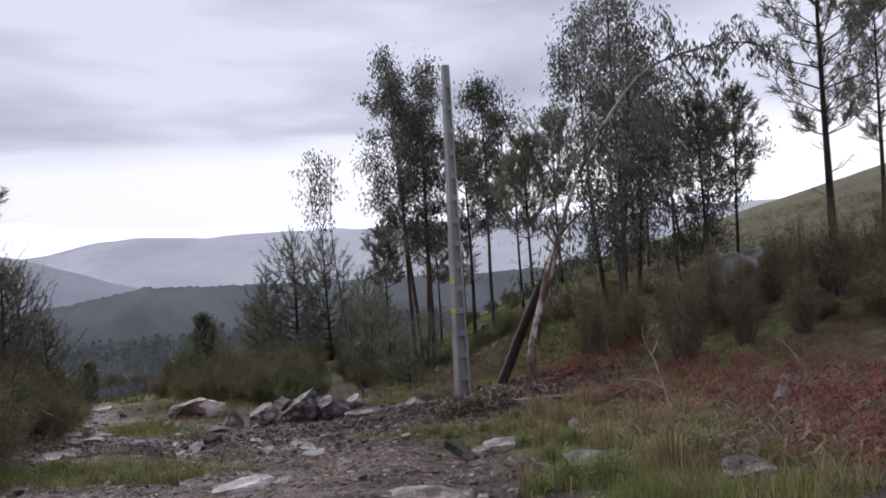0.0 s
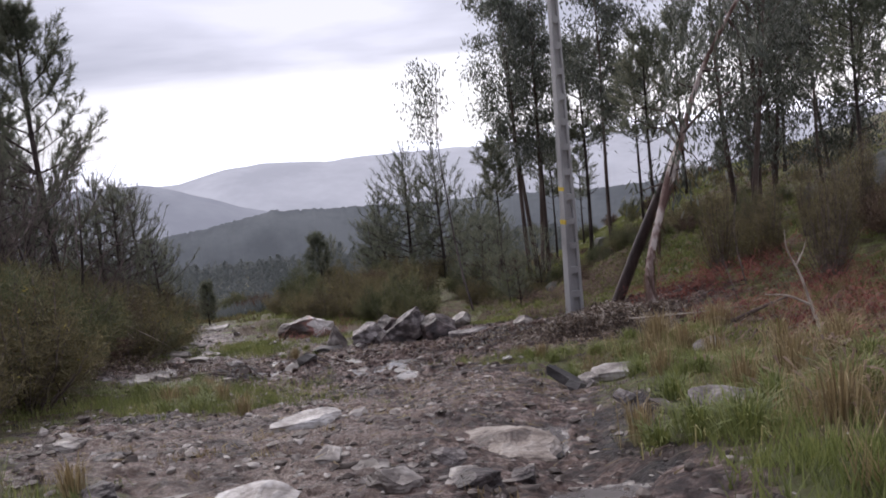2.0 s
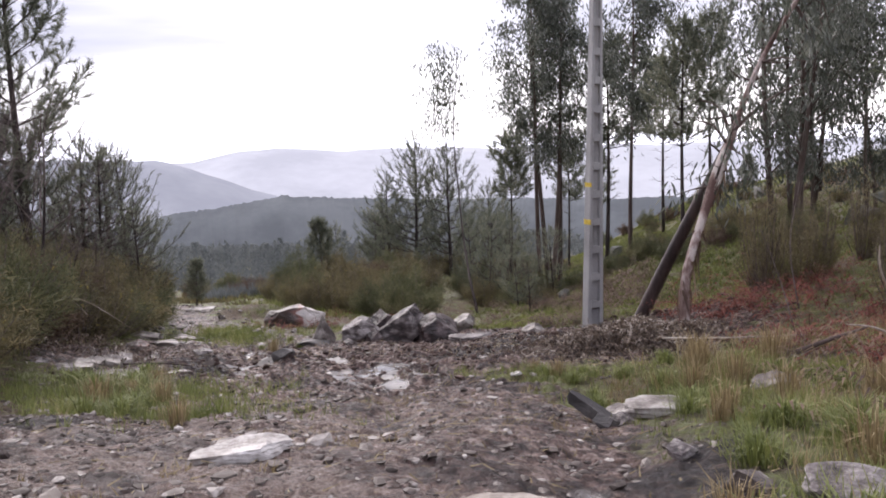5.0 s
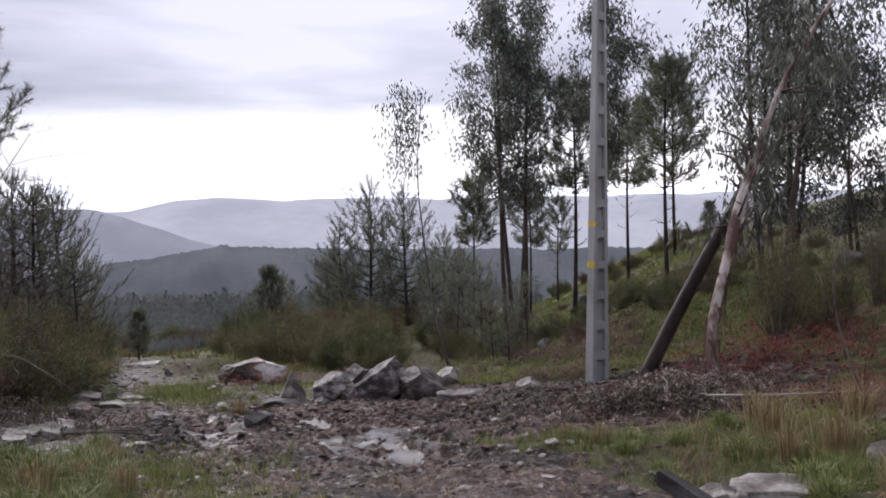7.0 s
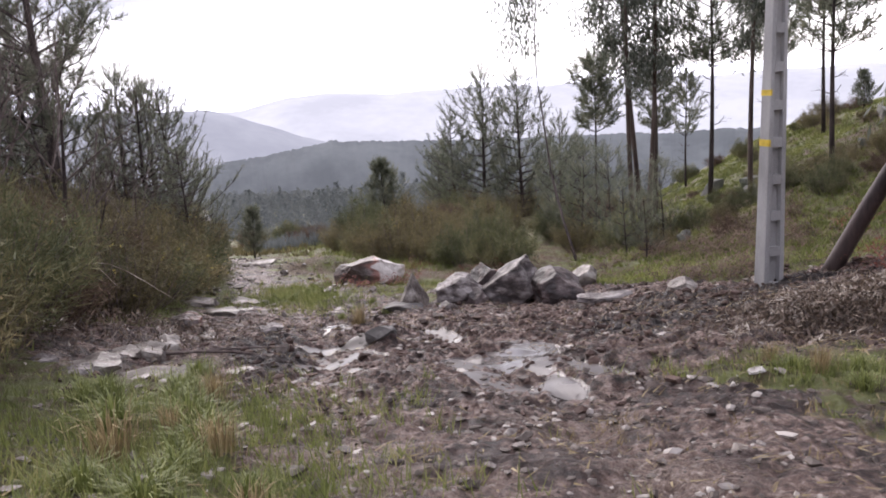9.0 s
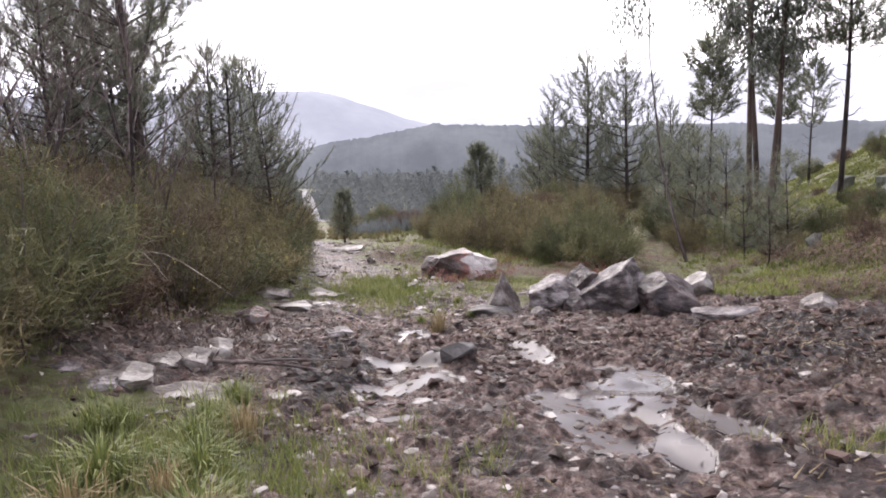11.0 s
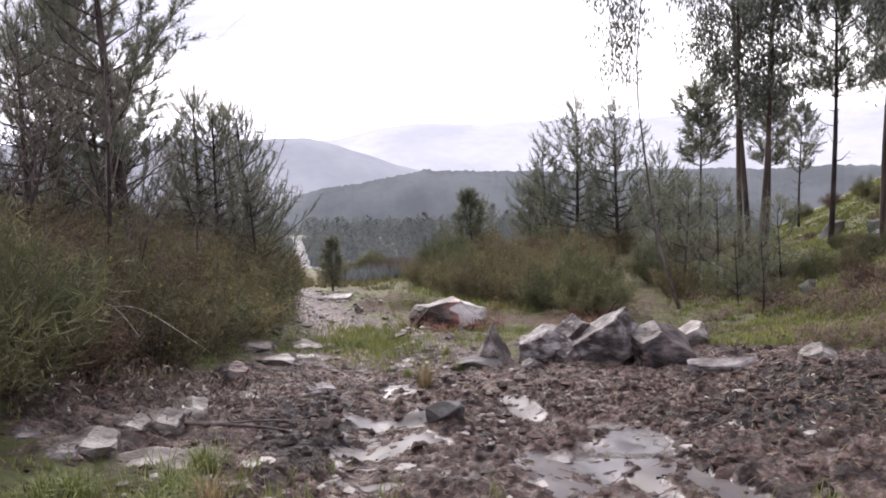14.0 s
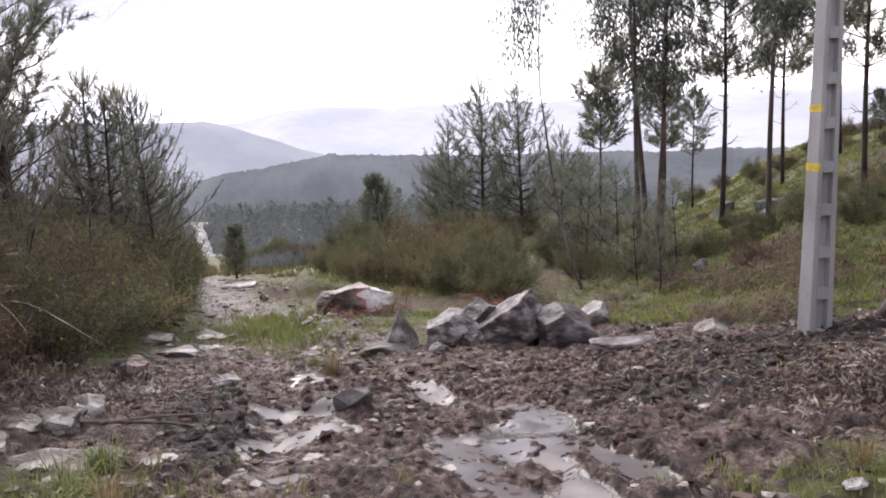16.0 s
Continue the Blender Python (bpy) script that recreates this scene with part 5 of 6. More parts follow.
hewn_rock(-0.20, 7.15, (0.72, 0.56, 0.17), 8, 57, M_ROCK_BUFF, "broad buff slab sunk in the track", [((-0.5, -0.25, 0.85), 0.36), ((0.45, -0.3, 0.85), 0.38), ((-0.75, -0.6, 0.2), 0.42)], "flat stones", 0.62, "flat_stone", "stone", 1.6)
hewn_rock(-1.26, 5.36, (0.44, 0.28, 0.14), 6, 58, M_WHITE_STONE, "pale pointed slab bedded in the gravel", [((-0.55, -0.3, 0.8), 0.24), ((0.5, -0.3, 0.8), 0.30)], "flat stones", 0.3, "flat_stone", "stone")
hewn_rock(0.22, 10.95, (0.52, 0.16, 0.34), -24, 59, M_ROCK_DARK, "upturned dark slate shard", [((0.62, 0.0, 0.78), 0.05), ((-0.55, 0.1, -0.80), 0.16), ((0.1, -0.95, 0.2), 0.36)], "dark stones", 0.1, "dark_stone", "stone")
hewn_rock(0.86, 10.9, (0.74, 0.30, 0.16), -10, 61, M_ROCK_PALE, "long pale stone beside the shard", [((-0.5, -0.2, 0.85), 0.32), ((0.4, -0.2, 0.88), 0.33), ((0.8, -0.5, 0.1), 0.42)], "flat stones", 0.25, "flat_stone", "stone")
hewn_rock(0.48, 11.25, (0.32, 0.2, 0.14), 5, 62, M_ROCK_PALE, "small grey stone beside the shard", [((-0.5, -0.2, 0.85), 0.32), ((0.5, -0.2, 0.8), 0.36)], "flat stones", 0.2, "flat_stone", "stone")
hewn_rock(0.46, 10.7, (0.22, 0.18, 0.15), 30, 63, M_ROCK, "rounded grey stone in the ditch", [((-0.6, -0.2, 0.75), 0.34), ((0.6, -0.2, 0.75), 0.36)], "flat stones", 0.2, "flat_stone", "stone")
hewn_rock(0.30, 10.45, (0.20, 0.16, 0.12), 60, 64, M_ROCK_DARK, "dark stone in the ditch", [((-0.6, -0.2, 0.75), 0.34), ((0.6, -0.2, 0.75), 0.36)], "dark stones", 0.2, "dark_stone", "stone")
hewn_rock(1.98, 11.75, (0.46, 0.34, 0.26), 10, 65, M_ROCK_PALE, "pale stone lying in grass", [((-0.5, -0.2, 0.85), 0.36), ((0.5, -0.2, 0.85), 0.36)], "flat stones", 0.2, "flat_stone", "stone")
hewn_rock(1.34, 7.3, (0.46, 0.28, 0.16), -8, 67, M_ROCK, "grey stone lying in grass", [((-0.4, -0.3, 0.85), 0.34), ((0.5, -0.2, 0.85), 0.38)], "flat stones", 0.3, "flat_stone", "stone")
hewn_rock(2.08, 5.42, (0.34, 0.24, 0.14), 6, 70, M_ROCK_PALE, "greenish grey stone bedded in the verge", [((-0.4, -0.3, 0.85), 0.34), ((0.5, -0.2, 0.85), 0.36)], "flat stones", 0.25, "flat_stone", "stone")
hewn_rock(4.27, 10.3, (0.26, 0.22, 0.46), -30, 69, M_ROCK_PALE, "white upright stone among bracken", [((-0.75, -0.1, 0.6), 0.26), ((0.7, -0.2, 0.6), 0.36)], "flat stones", 0.15, "flat_stone", "stone")
hewn_rock(-0.71, 13.37, (0.15, 0.08, 0.04), 35, 72, M_WHITE_STONE, "white chip of quartz beside a puddle", [((-0.5, -0.2, 0.8), 0.3)], "flat stones", 0.2, "flat_stone", "stone")
for x, y, sx, sy, sz, k in ((-0.85, 6.15, 0.22, 0.16, 0.10, 2), (-1.25, 6.55, 0.24, 0.15, 0.08, 4), (-0.45, 6.45, 0.22, 0.16, 0.12, 5), (-0.60, 5.62, 0.26, 0.2, 0.12, 6), (-0.18, 5.72, 0.30, 0.22, 0.14, 9), (-0.30, 6.05, 0.2, 0.16, 0.11, 10),
                            (0.02, 6.2, 0.18, 0.14, 0.1, 11), (-2.35, 5.7, 0.26, 0.18, 0.1, 13), (-3.5, 7.1, 0.26, 0.16, 0.09, 14), (-2.85, 6.6, 0.2, 0.14, 0.07, 15), (0.75, 8.9, 0.2, 0.15, 0.12, 17), (0.95, 7.7, 0.24, 0.16, 0.14, 20)):
    hewn_rock(x, y, (sx, sy, sz), 25 * k, k, M_ROCK if k % 2 else M_ROCK_PALE, "angular grey stone bedded in the track", [((-0.5, -0.2, 0.85), 0.34), ((0.55, -0.3, 0.7), 0.38)], "stones in the track", 0.2, "track_stone", "stone")
hewn_rock(-9.2, 19.2, (0.72, 0.34, 0.2), 8, 74, M_ROCK_PALE, "pale stone with a dark hollow at the track's edge", [((-0.5, -0.2, 0.85), 0.34), ((0.5, -0.2, 0.85), 0.34)], "flat stones", 0.2, "flat_stone", "stone")
hewn_rock(-7.9, 16.8, (0.42, 0.3, 0.26), 18, 76, M_ROCK_RED, "reddish brown stone at the track's edge", [((-0.5, -0.2, 0.85), 0.34), ((0.5, -0.2, 0.85), 0.36)], "flat stones", 0.2, "flat_stone", "stone")
for x, y, sx, sy, sz, k in ((-6.12, 13.14, 0.58, 0.3, 0.16, 71), (-6.5, 13.0, 0.54, 0.36, 0.22, 73), (-6.43, 12.66, 0.26, 0.2, 0.14, 75), (-6.7, 13.7, 0.3, 0.22, 0.16, 77), (-6.66, 14.0, 0.38, 0.26, 0.24, 79),
                            (-6.88, 14.7, 0.34, 0.26, 0.3, 83), (-5.72, 13.15, 0.5, 0.3, 0.22, 85), (-6.9, 12.8, 0.28, 0.2, 0.14, 87), (-5.2, 13.2, 0.2, 0.14, 0.08, 88), (-7.1, 15.9, 0.34, 0.2, 0.18, 89), (-6.3, 16.2, 0.3, 0.22, 0.14, 90)):
    hewn_rock(x, y, (sx * 0.95, sy, sz * 0.8), 10 + 5 * (k % 7), k, M_ROCK_PALE if k % 3 else M_ROCK, "flat grey stone dug out along the bank", [((-0.4, -0.2, 0.9), 0.34), ((0.5, -0.2, 0.8), 0.36)], "stones along the bank", 0.25, "bank_stone", "stone")
for x, y, sx, sz, k, t in ((9.0, 27.0, 3.0, 1.1, 91, 30), (7.7, 27.6, 1.2, 0.7, 93, 10), (10.7, 28.3, 1.6, 0.9, 95, 0), (4.6, 33.5, 1.5, 0.8, 97, 40), (2.6, 37.0, 1.3, 0.7, 99, 0), (2.0, 34.5, 0.9, 0.8, 101, 70),
                           (0.0, 35.2, 0.7, 0.5, 103, 15), (11.0, 46.5, 1.7, 0.8, 105, 20), (8.0, 42.0, 1.4, 0.6, 107, 60), (5.8, 36.0, 1.0, 0.5, 109, 35), (1.6, 41.5, 1.2, 0.8, 111, 25), (-0.4, 27.5, 0.6, 0.5, 113, 55)):
    boulder("outcrop_rock", x, y, (sx, sx * 0.6, sz), t, k, M_MOSSROCK, "mossy granite outcrop in hillside grass", "outcrops on the hillside", 0.3, (0, -12), category="rock")


# ---- broken eucalyptus and leaning log ----
def curve_pts(pts, n):
    out = []
    for i in range(len(pts) - 1):
        p0, p1, p2, p3 = (Vector(pts[max(i - 1, 0)]), Vector(pts[i]), Vector(pts[i + 1]), Vector(pts[min(i + 2, len(pts) - 1)]))
        for k in range(n):
            t = k / n
            out.append(0.5 * ((2 * p1) + (p2 - p0) * t + (2 * p0 - 5 * p1 + 4 * p2 - p3) * t * t + (3 * p1 - p0 - 3 * p2 + p3) * t ** 3))
    out.append(Vector(pts[-1]))
    return out


def broken_tree():
    x, y = 1.77, 17.0
    ob = thing("leaning_eucalyptus", pose(x, y, level(x, y) - 0.1), "bowed eucalyptus with pale peeling bark and drooping top", "eucalyptus tree")
    z0 = level(x, y)
    path = curve_pts([(0, 0, 0), (0.0, 0.12, 0.8), (0.33, 0.62, 1.75), (0.86, 1.4, 2.95), (1.62, 1.85, 4.7), (3.1, 2.25, 6.7), (4.7, 2.5, 7.35), (6.0, 2.7, 7.45)], 6)
    n = len(path)
    trunk = Soup()
    trunk.tube(path, [0.092 * (1 - 0.95 * (i / (n - 1)) ** 0.62) + 0.012 + 0.05 * math.exp(-((i - 16) / 3.0) ** 2) for i in range(n)], 9)
    trunk.ob("trunk", M_BARK_PALE, ob, "pale peeling trunk", True)
    r = random.Random(5)
    limbs, green, strips = Soup(), Soup(), Soup()
    for ends in (((0.86, 1.4, 2.95), (0.6, 1.3, 3.3), (0.3, 1.2, 3.4)), ((0.9, 1.42, 3.1), (0.7, 1.3, 3.6), (0.35, 1.25, 3.75)), ((0.95, 1.45, 3.2), (1.5, 1.5, 3.7), (2.1, 1.6, 4.0))):
        lp = curve_pts(ends, 4)
        limbs.tube(lp, [0.035 * (1 - 0.8 * i / (len(lp) - 1)) for i in range(len(lp))], 6, False)
    for k in range(46):
        i = r.randrange(int(n * 0.36), n)
        d = (rvec(r) + Vector((0.3, 0, 0.15))).normalized()
        e = path[i] + d * r.uniform(0.3, 1.3)
        limbs.tube([path[i], path[i].lerp(e, 0.5) + rvec(r) * 0.08, e], [0.022, 0.012, 0.005], 4, False)
        for _ in range(r.randrange(10, 60)):
            q = path[i].lerp(e, r.uniform(0.5, 1.1)) + rvec(r) * r.uniform(0.05, 0.4)
            dd = (Vector((0, 0, -1)) + rvec(r) * 0.6).normalized()
            green.leaf(q, q + dd * r.uniform(0.15, 0.28), 0.05, dd.cross(rvec(r)).normalized())
    for k in range(70):
        i = r.randrange(2, int(n * 0.42))
        p = path[i] + Vector((r.uniform(-0.1, 0.1), r.uniform(-0.1, 0.1), 0))
        strips.blade(p, p + Vector((r.uniform(-0.12, 0.12), r.uniform(-0.12, 0.12), -r.uniform(0.2, 0.6))), 0.05, Vector((1, r.uniform(-1, 1), 0)).normalized())
    limbs.ob("branchwork", M_BARK_EUC, ob)["kind"] = "stuff"
    green.ob("crown", M_EUC, ob)
    strips.ob("peeling_bark", M_RUST, ob, "hanging rusty bark strips")["kind"] = "stuff"
    return ob


broken_tree()
lx, ly = 1.17, 19.62
lg = thing("leaning_log", pose(lx, ly, level(lx, ly) - 0.15), "dark wet stripped log leaning on the bowed tree", "log")
log_soup = Soup()
log_pts = curve_pts([(0, 0, 0), (0.45, -0.33, 1.1), (0.9, -0.68, 2.15), (1.35, -1.0, 3.15), (1.5, -1.1, 3.5)], 4)
log_soup.tube(log_pts, [0.135 - 0.055 * i / (len(log_pts) - 1) for i in range(len(log_pts))], 10)
log_soup.ob("stem", M_LOG, lg, "", True)
for i, d in ((6, (0.3, 0.1, 0.2)), (10, (0.35, 0.0, 0.1)), (13, (-0.25, -0.2, 0.2))):
    stub = Soup()
    stub.tube([log_pts[i], log_pts[i] + Vector(d)], [0.03, 0.012], 5)
    stub.ob("branch_stub", M_LOG, lg)

# forked dead branch on the grass
fx, fy = 3.15, 11.8
fb = thing("dead_branch", pose(fx, fy, level(fx, fy)), "bleached forked dead branch standing in the bracken", "branch")
fs = Soup()
for pts, r0 in (([(0.12, -0.1, -0.05), (0.02, 0, 0.35), (-0.08, 0.05, 0.75), (-0.2, 0.1, 1.05), (-0.22, 0.1, 1.3)], 0.022), ([(0, 0, 0.38), (-0.25, 0.05, 0.5), (-0.5, 0.1, 0.52)], 0.018), ([(-0.12, 0.06, 0.85), (-0.02, 0.1, 1.02), (0.02, 0.1, 1.15)], 0.012)):
    pp = curve_pts(pts, 4)
    fs.tube(pp, [r0 * (1 - 0.75 * i / (len(pp) - 1)) for i in range(len(pp))], 6)
fs.ob("stem", M_DEADWOOD, fb)


# ---- loose cover: grass, bracken, clods, pebbles ----
def lane_weight(x, y):
    return np.exp(-((x - track_x(y)) / 3.0) ** 4)


def scatter(n, seed, box_, weight):
    r = np.random.RandomState(seed)
    xs, ys = r.uniform(box_[0], box_[1], n), r.uniform(box_[2], box_[3], n)
    keep = r.uniform(0, 1, n) < weight(xs, ys)
    xs, ys = xs[keep], ys[keep]
    return xs, ys, height(xs, ys), r


def grass(name, label, material, n, seed, box_, weight, tall, width, blades=9):
    xs, ys, zs, r = scatter(n, seed, box_, weight)
    m = len(xs) * blades
    bx = np.repeat(xs, blades) + r.normal(0, 0.05, m)
    by = np.repeat(ys, blades) + r.normal(0, 0.05, m)
    bz = np.repeat(zs, blades) - 0.02
    h = tall * r.uniform(0.5, 1.3, m) * np.repeat(r.uniform(0.6, 1.3, len(xs)), blades)
    a, t = r.uniform(0, 6.283, m), r.uniform(0, 6.283, m)
    lean = h * r.uniform(0.1, 0.75, m)
    root = np.stack([bx, by, bz], -1)
    side = np.stack([np.cos(a), np.sin(a), np.zeros(m)], -1) * width
    tip = root + np.stack([np.cos(t) * lean, np.sin(t) * lean, h], -1)
    v = np.stack([root - side, root + side, tip], 1).reshape(-1, 3)
    f = np.arange(len(v)).reshape(-1, 3)
    ob = mesh_ob(name, v.tolist(), f.tolist(), material)
    return tagged(ob, label, "grass", kind="stuff")


def turf_weight(x, y):
    t, w, g = cover_at(x, y)
    patch = smooth(fbm(x * 1.1, y * 1.1, 41, 3), -0.12, 0.2)
    return np.clip((t - 0.35) * 1.6, 0, 1) * (0.2 + 0.8 * patch) * (1 - w)


grass("grass", "tufted wet green grass along the track", M_GRASS, 26000, 3, (-9.8, 6.5, 4.0, 25.0), turf_weight, 0.095, 0.006, 10)
grass("hillside_grass", "short green grass and moss on the hillside", M_MOSS, 34000, 4, (-4.0, 14.0, 21.0, 56.0), lambda x, y: np.clip((x + 4) / 3, 0, 1) * (0.3 + 0.7 * smooth(fbm(x * 0.5, y * 0.5, 43, 3), -0.2, 0.2)) * (1 - 0.75 * smooth(x - 0.12 * (y - 24), 5.5, 9.0)), 0.11, 0.022, 7)
grass("straw_grass", "dry straw-coloured grass tufts", M_STRAW, 1300, 5, (0.3, 6.0, 5.0, 15.5), lambda x, y: smooth(fbm(x * 0.8, y * 0.8, 47, 3), 0.0, 0.3) * turf_weight(x, y), 0.24, 0.005, 14)

grass("track_grass", "sparse brown and olive grass tufts on the track", M_STRAW, 5200, 7, (-14.0, 2.5, 5.0, 29.0),
      lambda x, y: lane_weight(x, y) * (1 - cover_at(x, y)[1]) * smooth(fbm(x * 1.1, y * 1.1, 49, 3), 0.08, 0.3) * (1 - 0.9 * bump(x, y, -1.5, 16.5, 4.0, 3.2)), 0.07, 0.005, 12)
grass("verge_grass", "tufts of green grass on the track's crown", M_GRASS, 2600, 9, (-10.5, -6.0, 18.0, 25.0), lambda x, y: bump(x, y, -8.3, 21.6, 0.8, 2.4, 0.55), 0.17, 0.007, 10)


def bracken(n, seed, box_, weight, material=M_BRACKEN, label="dead red-brown bracken fronds on the slope"):
    xs, ys, zs, r = scatter(n, seed, box_, weight)
    s = Soup()
    q = random.Random(seed)
    for x, y, z in zip(xs, ys, zs):
        a = q.uniform(0, 6.28)
        out = Vector((math.cos(a), math.sin(a), 0))
        ln = q.uniform(0.3, 0.75)
        p0 = Vector((x, y, z - 0.02))
        crest = p0 + out * ln * 0.4 + Vector((0, 0, ln * q.uniform(0.3, 0.7)))
        end = p0 + out * ln + Vector((0, 0, ln * q.uniform(-0.05, 0.35)))
        side = Vector((-math.sin(a), math.cos(a), 0))
        for k in range(9):
            u = (k + 1) / 9
            c = p0.lerp(crest, u * 2) if u < 0.5 else crest.lerp(end, u * 2 - 1)
            w = 0.17 * (1 - u) + 0.03
            for sg in (-1, 1):
                s.blade(c, c + side * sg * w + Vector((0, 0, -0.4 * w)) + rvec(q) * 0.03, 0.024, out)
        s.blade(p0, crest, 0.012, side)
    ob = s.ob("bracken", material)
    return tagged(ob, label, "bracken", kind="stuff")


def bracken_weight(x, y):
    edge = np.interp(y, [5, 6.5, 8, 10, 13, 15.5, 18, 21], [2.6, 2.9, 3.1, 3.1, 2.6, 1.9, 1.6, 1.8])
    return smooth(x, edge - 0.5, edge + 0.8) * (0.35 + 0.65 * smooth(fbm(x * 0.8, y * 0.8, 53, 3), -0.2, 0.15)) * (1 - 0.85 * smooth(y, 14.0, 17.0) * (1 - bump(x, y, 2.6, 18.0, 1.6, 1.3))) * (1 - 0.7 * smooth(x, 3.8, 6.5))


def verge_clump(x, y):
    """Where grass grows in the verge; bare earth and bracken lie between."""
    return smooth(fbm(x * 1.5, y * 1.5, 97, 3), -0.02, 0.14)


grass("verge_turf", "thick tussocky green grass on the verge", M_GRASS, 5200, 23, (0.7, 4.6, 4.2, 14.5), lambda x, y: smooth(x, 0.85, 1.4) * (0.06 + 0.94 * verge_clump(x, y)) * (1 - 0.8 * smooth(x, 2.4, 3.4)), 0.15, 0.005, 12)
grass("verge_straw", "dry yellow grass in the verge", M_STRAW, 1100, 24, (0.8, 4.8, 4.2, 15.0), lambda x, y: smooth(x, 1.0, 1.8) * smooth(fbm(x * 1.1, y * 1.1, 99, 3), 0.02, 0.25), 0.22, 0.004, 12)
grass("patch_grass", "yellow-green tufts by the soil heap and the bank", M_GRASS, 5200, 25, (-6.4, 1.2, 9.0, 14.6), lambda x, y: np.clip(bump(x, y, -0.2, 13.5, 0.9, 0.28) + bump(x, y, -4.6, 11.4, 1.0, 1.2, 0.4) + 0.7 * bump(x, y, -4.0, 10.2, 1.2, 0.4), 0, 1), 0.14, 0.005, 12)
bracken(8600, 6, (1.2, 11.0, 4.6, 25.0), bracken_weight)
bracken(700, 28, (1.3, 5.0, 4.6, 14.0), lambda x, y: smooth(x, 1.5, 2.6) * (1 - verge_clump(x, y)), M_RUST, "dead brown fern between the tufts of the verge")
bracken(900, 8, (-9.5, -4.5, 23.0, 27.5), lambda x, y: 0.5 * smooth(fbm(x * 0.8, y * 0.8, 59, 3), -0.05, 0.2))
bracken(700, 9, (-12.0, -6.6, 8.0, 19.0), lambda x, y: 0.8 * smooth(-x, 6.5 + 0.45 * np.clip(y - 13, 0, 14), 7.6 + 0.45 * np.clip(y - 13, 0, 14)), M_RUST, "dead brown fern along the foot of the bank")

bracken(2600, 15, (-5.5, 15.0, 23.0, 46.0), lambda x, y: 0.9 * smooth(fbm(x * 0.45, y * 0.45, 67, 3), -0.05, 0.2), M_RUST, "low brown heather and dead fern on the hillside")
bracken(1500, 16, (-3.2, 2.0, 20.6, 27.0), lambda x, y: 0.8 * smooth(fbm(x * 0.7, y * 0.7, 73, 3), -0.15, 0.15), M_RUST, "low brown heather and dead fern on the hillside")
grass("brow_grass", "rough olive grass on the brow beside the track", M_GRASS, 7000, 13, (-19.0, -6.5, 24.0, 42.0), lambda x, y: (1 - lane_weight(x, y)) * (0.2 + 0.8 * smooth(fbm(x * 0.6, y * 0.6, 79, 3), -0.2, 0.2)), 0.2, 0.012, 7)
# these two heathers share the woods' colour, its haze painted in
grass("slope_heather", "haze-greyed green heather and young trees below the brow", M_HAZED_FOREST, 12000, 18, (-48.0, -12.0, 36.0, 100.0), lambda x, y: 0.95 * smooth(np.abs(x - track_x(y)), 1.3, 1.9), 0.5, 0.05, 9)
grass("track_heather", "haze-greyed green heather close along the far track", M_HAZED_FOREST, 42000, 29, (-105.0, -24.0, 56.0, 180.0), lambda x, y: smooth(np.abs(x - track_x(y)), 1.0, 1.4) * (1 - smooth(np.abs(x - track_x(y)), 6.0, 9.0)), 0.55, 0.05, 12)
grass("ditch_grass", "brown tufts along the old wheel marks", M_HEATH, 6500, 20, (-38.0, -13.0, 33.0, 67.0), lambda x, y: smooth(3.5 - np.abs(x - track_x(y)), 0.0, 0.5) * smooth(np.abs(x - track_x(y)), 0.9 * smooth(y, 50, 58), 0.3 + 1.1 * smooth(y, 50, 58)), 0.2, 0.03, 9)
bracken(3200, 26, (6.5, 20.0, 17.0, 44.0), lambda x, y: 0.9 * smooth(fbm(x * 0.5, y * 0.5, 69, 3), -0.25, 0.1), M_RUST, "low brown heather and dead fern on the hillside")
rng = random.Random(91)
for i in range(34):
    shrub(rng.choice(("heath", "rust", "broom", "heath")), rng.uniform(-2.0, 13.0), rng.uniform(25.0, 46.0), rng.uniform(0, 360), rng.uniform(0.28, 0.5), "low shrubs on the hillside")
for i in range(16):
    shrub(rng.choice(("broom", "rust", "broom", "heath")), rng.uniform(-1.8, 6.5), rng.uniform(25.5, 32.0), rng.uniform(0, 360), rng.uniform(0.45, 0.75), "brush under the eucalypts")


def tuft_soup(seed, n, tall, spread):
    r = random.Random(seed)
    s = Soup()
    for _ in range(n):
        a, q = r.uniform(0, 6.28), abs(r.gauss(0, 0.09))
        root = Vector((q * math.cos(a), q * math.sin(a), -0.03))
        h, out = tall * r.uniform(0.45, 1.15), spread * r.uniform(0.15, 1.0)
        d = Vector((math.cos(a + r.uniform(-0.6, 0.6)), math.sin(a), 0))
        mid = root + d * out * 0.35 + Vector((0, 0, h * 0.7))
        tip = root + d * out + Vector((0, 0, h * r.uniform(0.6, 1.0)))
        side = Vector((-d.y, d.x, 0)).normalized() * 0.0045
        b = len(s.v)
        s.v += [root - side, root + side, mid + side * 0.8, mid - side * 0.8, tip]
        s.f += [(b, b + 1, b + 2, b + 3), (b + 3, b + 2, b + 4)]
    return s


TUFTS = {}


